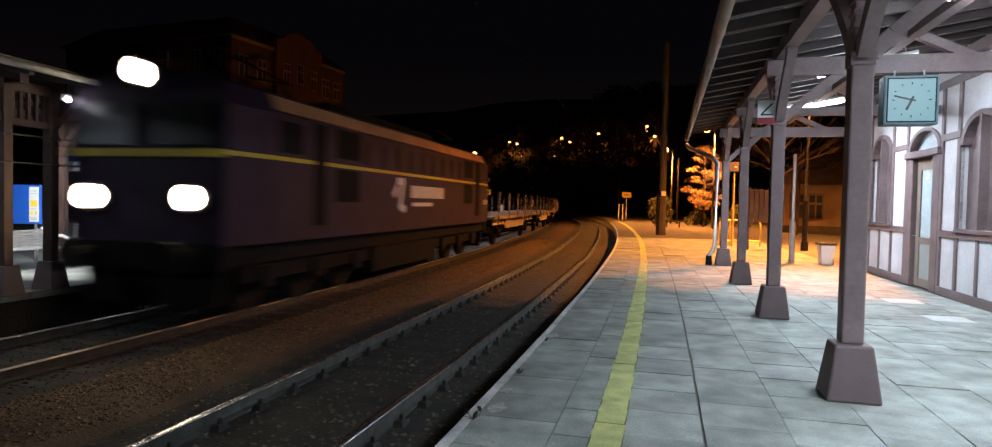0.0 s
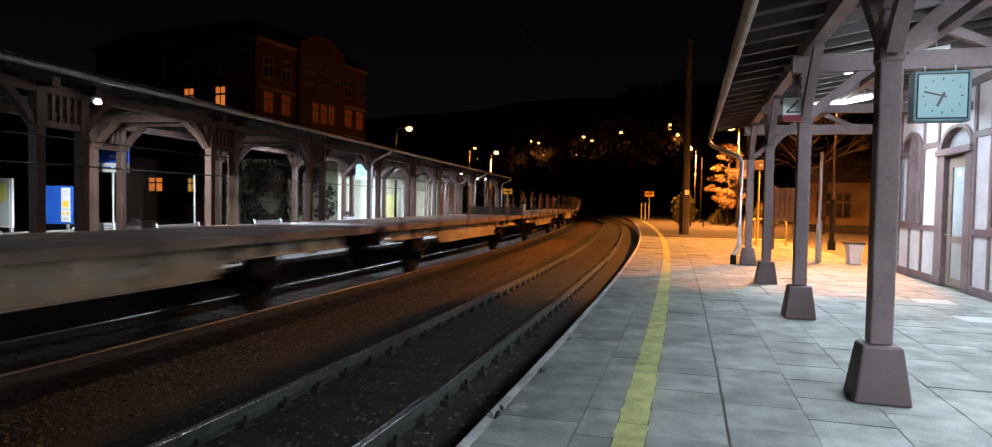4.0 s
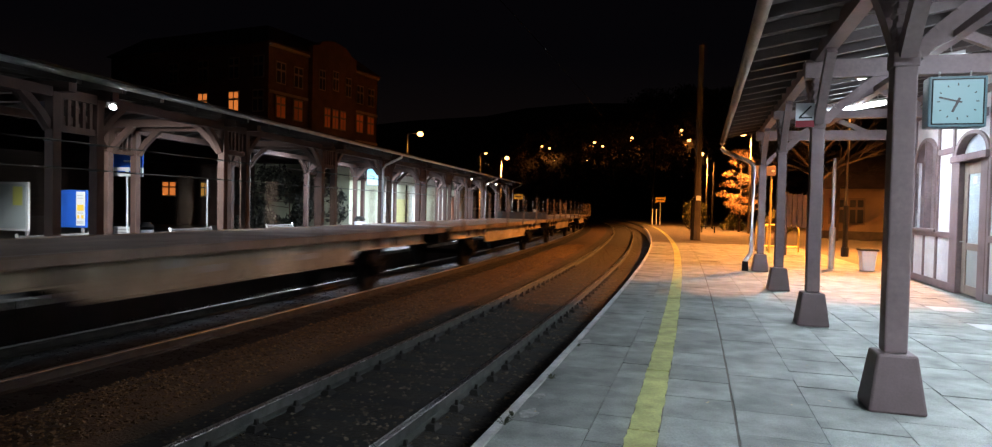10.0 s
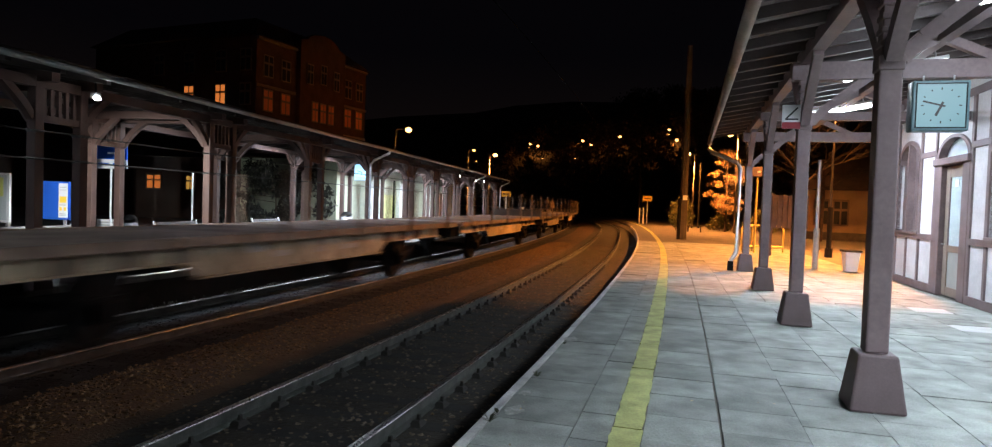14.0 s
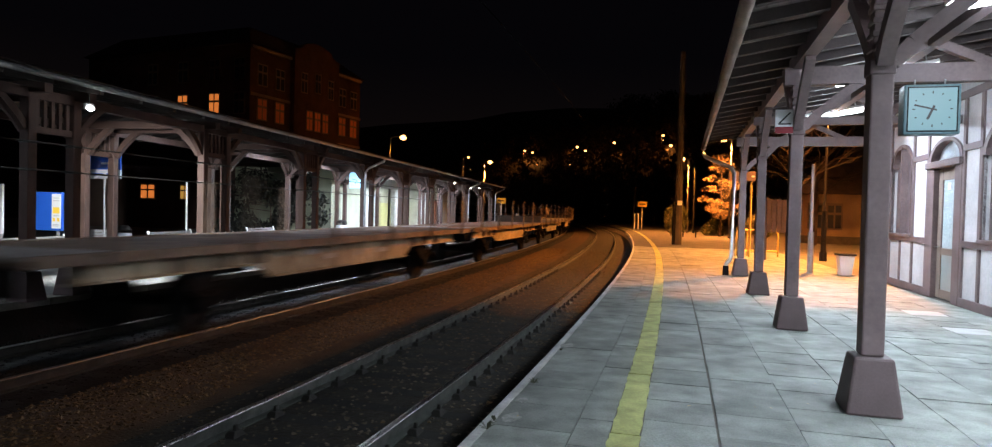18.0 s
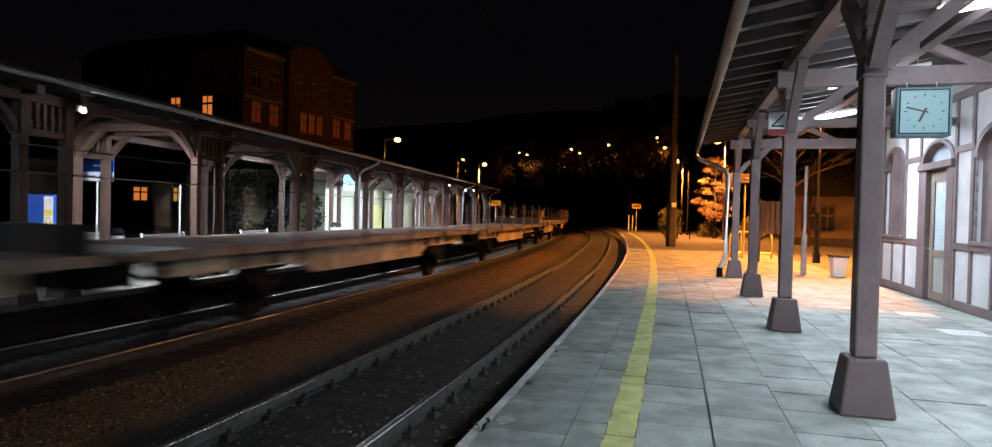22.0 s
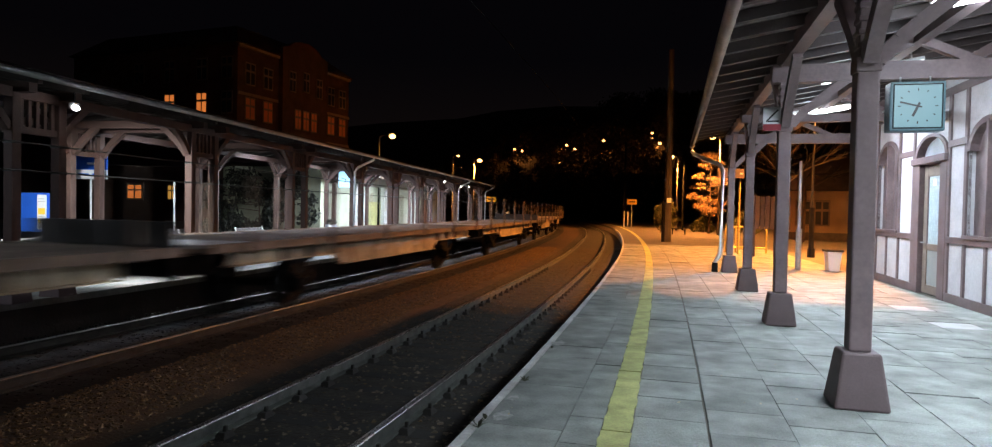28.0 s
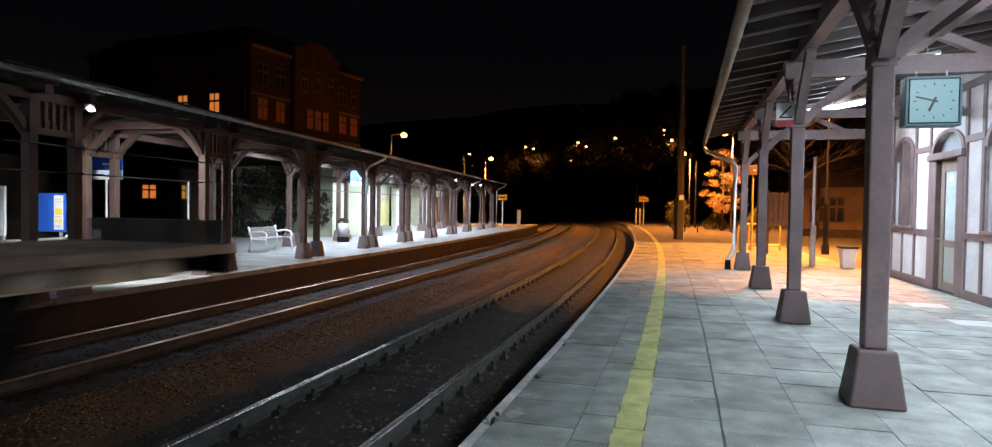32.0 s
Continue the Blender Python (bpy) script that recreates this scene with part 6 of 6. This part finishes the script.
# ---- paving slabs of the platform ----
COLS = [1.885, 2.49, 2.755, 2.975, 3.52, 4.12, 4.72, 5.32, 5.92, 6.52, 7.12, 7.72, 8.40]
NEWSLABS = ((7.40, 11.74), (7.03, 10.06))
rest_v, rest_f, rest_y, rest_yf = [], [], [], []
count = 0
for c, (d0, d1) in enumerate(zip(COLS, COLS[1:])):
    step = 0.60 if c != 2 else 0.62
    s = -11.8 + (c * 0.37) % 0.6
    while s < 34:
        g = 0.0035
        dz = rg.uniform(-0.004, 0.003) + (0.003 if c == 2 else 0.0)
        tilt = rg.uniform(-0.003, 0.003)
        j = [rg.uniform(-0.004, 0.004) for _ in range(8)]
        ga, gb = g + 0.006 * (c == 4), g + 0.006 * (c == 3)
        p = [TR(s + g + j[0], d0 + ga + j[1]), TR(s + g + j[2], d1 - gb + j[3]), TR(s + step - g + j[4], d1 - gb + j[5]), TR(s + step - g + j[6], d0 + ga + j[7])]
        low_ = [q + Vector((0, 0, -0.03)) for q in p]
        top = [q + Vector((0, 0, dz + (tilt if i < 2 else -tilt))) for i, q in enumerate(p)]
        fresh = any((p[0] + p[2] - 2 * Vector((qx, qy, 0))).length < 0.62 for qx, qy in NEWSLABS)
        near = fresh or (2.6 < s < 20 and count < 296)
        if near:
            bm = B()
            if c == 2:
                row = []
                for q in range(7):
                    sq = s + g + (step - 2 * g) * q / 6
                    e0, e1 = d0 + g + rg.uniform(-0.010, 0.008), d1 - g + rg.uniform(-0.008, 0.010)
                    row.append([bm.verts.new(TR(sq, e, z)) for e, z in ((e0, -0.03), (e0, dz), (e1, dz), (e1, -0.03))])
                for p0, p1 in zip(row, row[1:]):
                    for i in range(3):
                        bm.faces.new((p0[i], p0[i + 1], p1[i + 1], p1[i]))
                bm.faces.new(row[0])
                bm.faces.new(row[-1][::-1])
                bmesh.ops.recalc_face_normals(bm, faces=bm.faces[:])
            else:
                hexa(bm, low_ + top)
            mt = M_YELLOW if c == 2 else M_SLABPALE if fresh else M_SLAB
            part("paving_slab", bm, mt, pavement, "worn yellow safety line slab" if c == 2 else "")
            count += 1
        else:
            V_, F_ = (rest_y, rest_yf) if c == 2 else (rest_v, rest_f)
            k = len(V_)
            V_ += low_ + top
            F_ += [(k + 4, k + 5, k + 6, k + 7), (k, k + 1, k + 5, k + 4), (k + 1, k + 2, k + 6, k + 5), (k + 2, k + 3, k + 7, k + 6), (k + 3, k, k + 4, k + 7)]
        s += step
for nm, V_, F_, mt in (("paving_rest", rest_v, rest_f, M_SLAB), ("yellow_line_rest", rest_y, rest_yf, M_YELLOW)):
    me = bpy.data.meshes.new(nm)
    me.from_pydata(V_, [], F_)
    me.materials.append(mt)
    o = new(nm, me)
    o.parent = pavement
    tagged(o, "", "", kind="stuff")
bm = B()
sweep(bm, [(2.755, 0.002), (2.975, 0.002)], steps(34, 90, 1.0))
part("yellow_line_far", bm, M_YELLOW, pavement, "worn yellow safety line")


# ---- weeds, mortar and fallen leaves on the platform edge ----
M_WEED = material("dry weed", (0.055, 0.060, 0.030), 0.8, var=0.4, scale=20, bump=0.0, random_tone=0.3)
M_MORTAR = material("crumbled mortar", (0.33, 0.33, 0.30), 0.9, var=0.4, scale=12, fine=70, bump=0.5)
M_DEAD = material("fallen leaf", (0.42, 0.34, 0.20), 0.7, var=0.3, scale=20, bump=0.0, random_tone=0.4)
rq = random.Random(77)


def weed(x, y, r, n):
    t = thing("weed_tuft", "small dark weed growing at the platform edge", "weed", pose(x, y, 0.002), "weeds on the platform")
    for _ in range(n):
        bm = B()
        a, L, w = rq.uniform(0, 6.28), r * rq.uniform(0.6, 1.1), rq.uniform(0.006, 0.012)
        c, q = math.cos(a), math.sin(a)
        tip = Vector((c * L, q * L, r * rq.uniform(0.2, 0.9)))
        mid = Vector((c * L * 0.5, q * L * 0.5, tip.z * 0.75))
        v = [bm.verts.new(k) for k in ((-q * w * 0.4, c * w * 0.4, 0), (q * w * 0.4, -c * w * 0.4, 0), mid + Vector((q * w, -c * w, 0)), mid + Vector((-q * w, c * w, 0)), tip)]
        bm.faces.new(v[:4])
        bm.faces.new((v[3], v[2], v[4]))
        part("blade", bm, M_WEED, t)


for x, y, r, n in ((-0.11, 4.78, 0.08, 16), (0.29, 6.11, 0.06, 12), (-0.06, 4.98, 0.04, 9), (0.66, 7.6, 0.05, 8)):
    weed(x, y, r, n)
for x, y, r in ((0.77, 7.9, 0.10), (0.07, 5.05, 0.10), (0.17, 5.55, 0.06), (1.22, 9.75, 0.08)):
    t = thing("mortar_patch", "pale crumbled mortar patch beside the kerb", "mortar patch", pose(x, y, 0.0055), "mortar patches")
    bm = B()
    rim = [(r * rq.uniform(0.45, 1.0) * math.cos(k * 0.4488), 1.7 * r * rq.uniform(0.45, 1.0) * math.sin(k * 0.4488)) for k in range(14)]
    f = bm.faces.new([bm.verts.new((c * 0.966 + q * 0.259, q * 0.966 - c * 0.259, 0)) for c, q in rim])
    ext = bmesh.ops.extrude_face_region(bm, geom=[f])
    for v in ext["geom"]:
        if isinstance(v, bmesh.types.BMVert):
            v.co = Vector((v.co.x * 0.93, v.co.y * 0.93, 0.004))
    bmesh.ops.recalc_face_normals(bm, faces=bm.faces[:])
    part("patch", bm, M_MORTAR, t)
V_, F_ = [], []
for _ in range(170):
    sL, dL = 3 + 22 * rq.random() ** 1.2, 1.95 + 5.6 * rq.random() ** 1.5
    c = TR(sL, dL, 0.008)
    e = Euler((rq.uniform(-0.3, 0.3), rq.uniform(-0.3, 0.3), rq.uniform(0, 6.3))).to_matrix()
    z = rq.uniform(0.006, 0.018)
    k = len(V_)
    V_ += [c + e @ Vector(q) * z + Vector((0, 0, 0.004)) for q in ((-1, 0, 0), (-0.2, -0.5, 0.12), (1, 0, 0), (-0.1, 0.55, 0.1))]
    F_.append((k, k + 1, k + 2, k + 3))
me = bpy.data.meshes.new("fallen_leaves")
me.from_pydata(V_, [], F_)
me.materials.append(M_DEAD)
tagged(new("fallen_leaves", me), "scattered pale leaf crumbs on the paving", "leaves", kind="stuff")


# ---- what moves ----
def joint(t):
    """Where the coupling behind the locomotive is, along the track."""
    even = 9.9 - WAG * float(np.interp(t, (-1.0, 1.14, 8.44, 29.95, 31.97, 33.0), (-2.05, 0.0, 7.0, 28.0, 30.0, 31.02)))
    return even + float(np.interp(t, (0.0, 1.1, 3.0, 9.0, 12.0, 14.0, 17.0, 20.0, 22.0, 25.0, 28.0, 30.0, 32.0), (-0.16, 0.0, -0.10, -0.05, 0.42, 0.72, 0.98, 1.25, 1.15, 0.78, 0.30, 0.12, 0.0)))


def on_track(s, half):
    a, b = TR(s - half, FAR, RAIL), TR(s + half, FAR, RAIL)
    d = b - a
    m = (a + b) / 2
    return pose(m.x, m.y, m.z, 0, 0, -math.degrees(math.atan2(d.x, d.y)))


def motions():
    times = [k * 0.5 for k in range(65)]
    walk(loco, [(t, on_track(joint(t) - TRL / 2, 4.9)) for t in times])
    for i, w in enumerate(wagons):
        walk(w, [(t, on_track(joint(t) + WAG * (i + 0.5), 5.2)) for t in times])


motions()
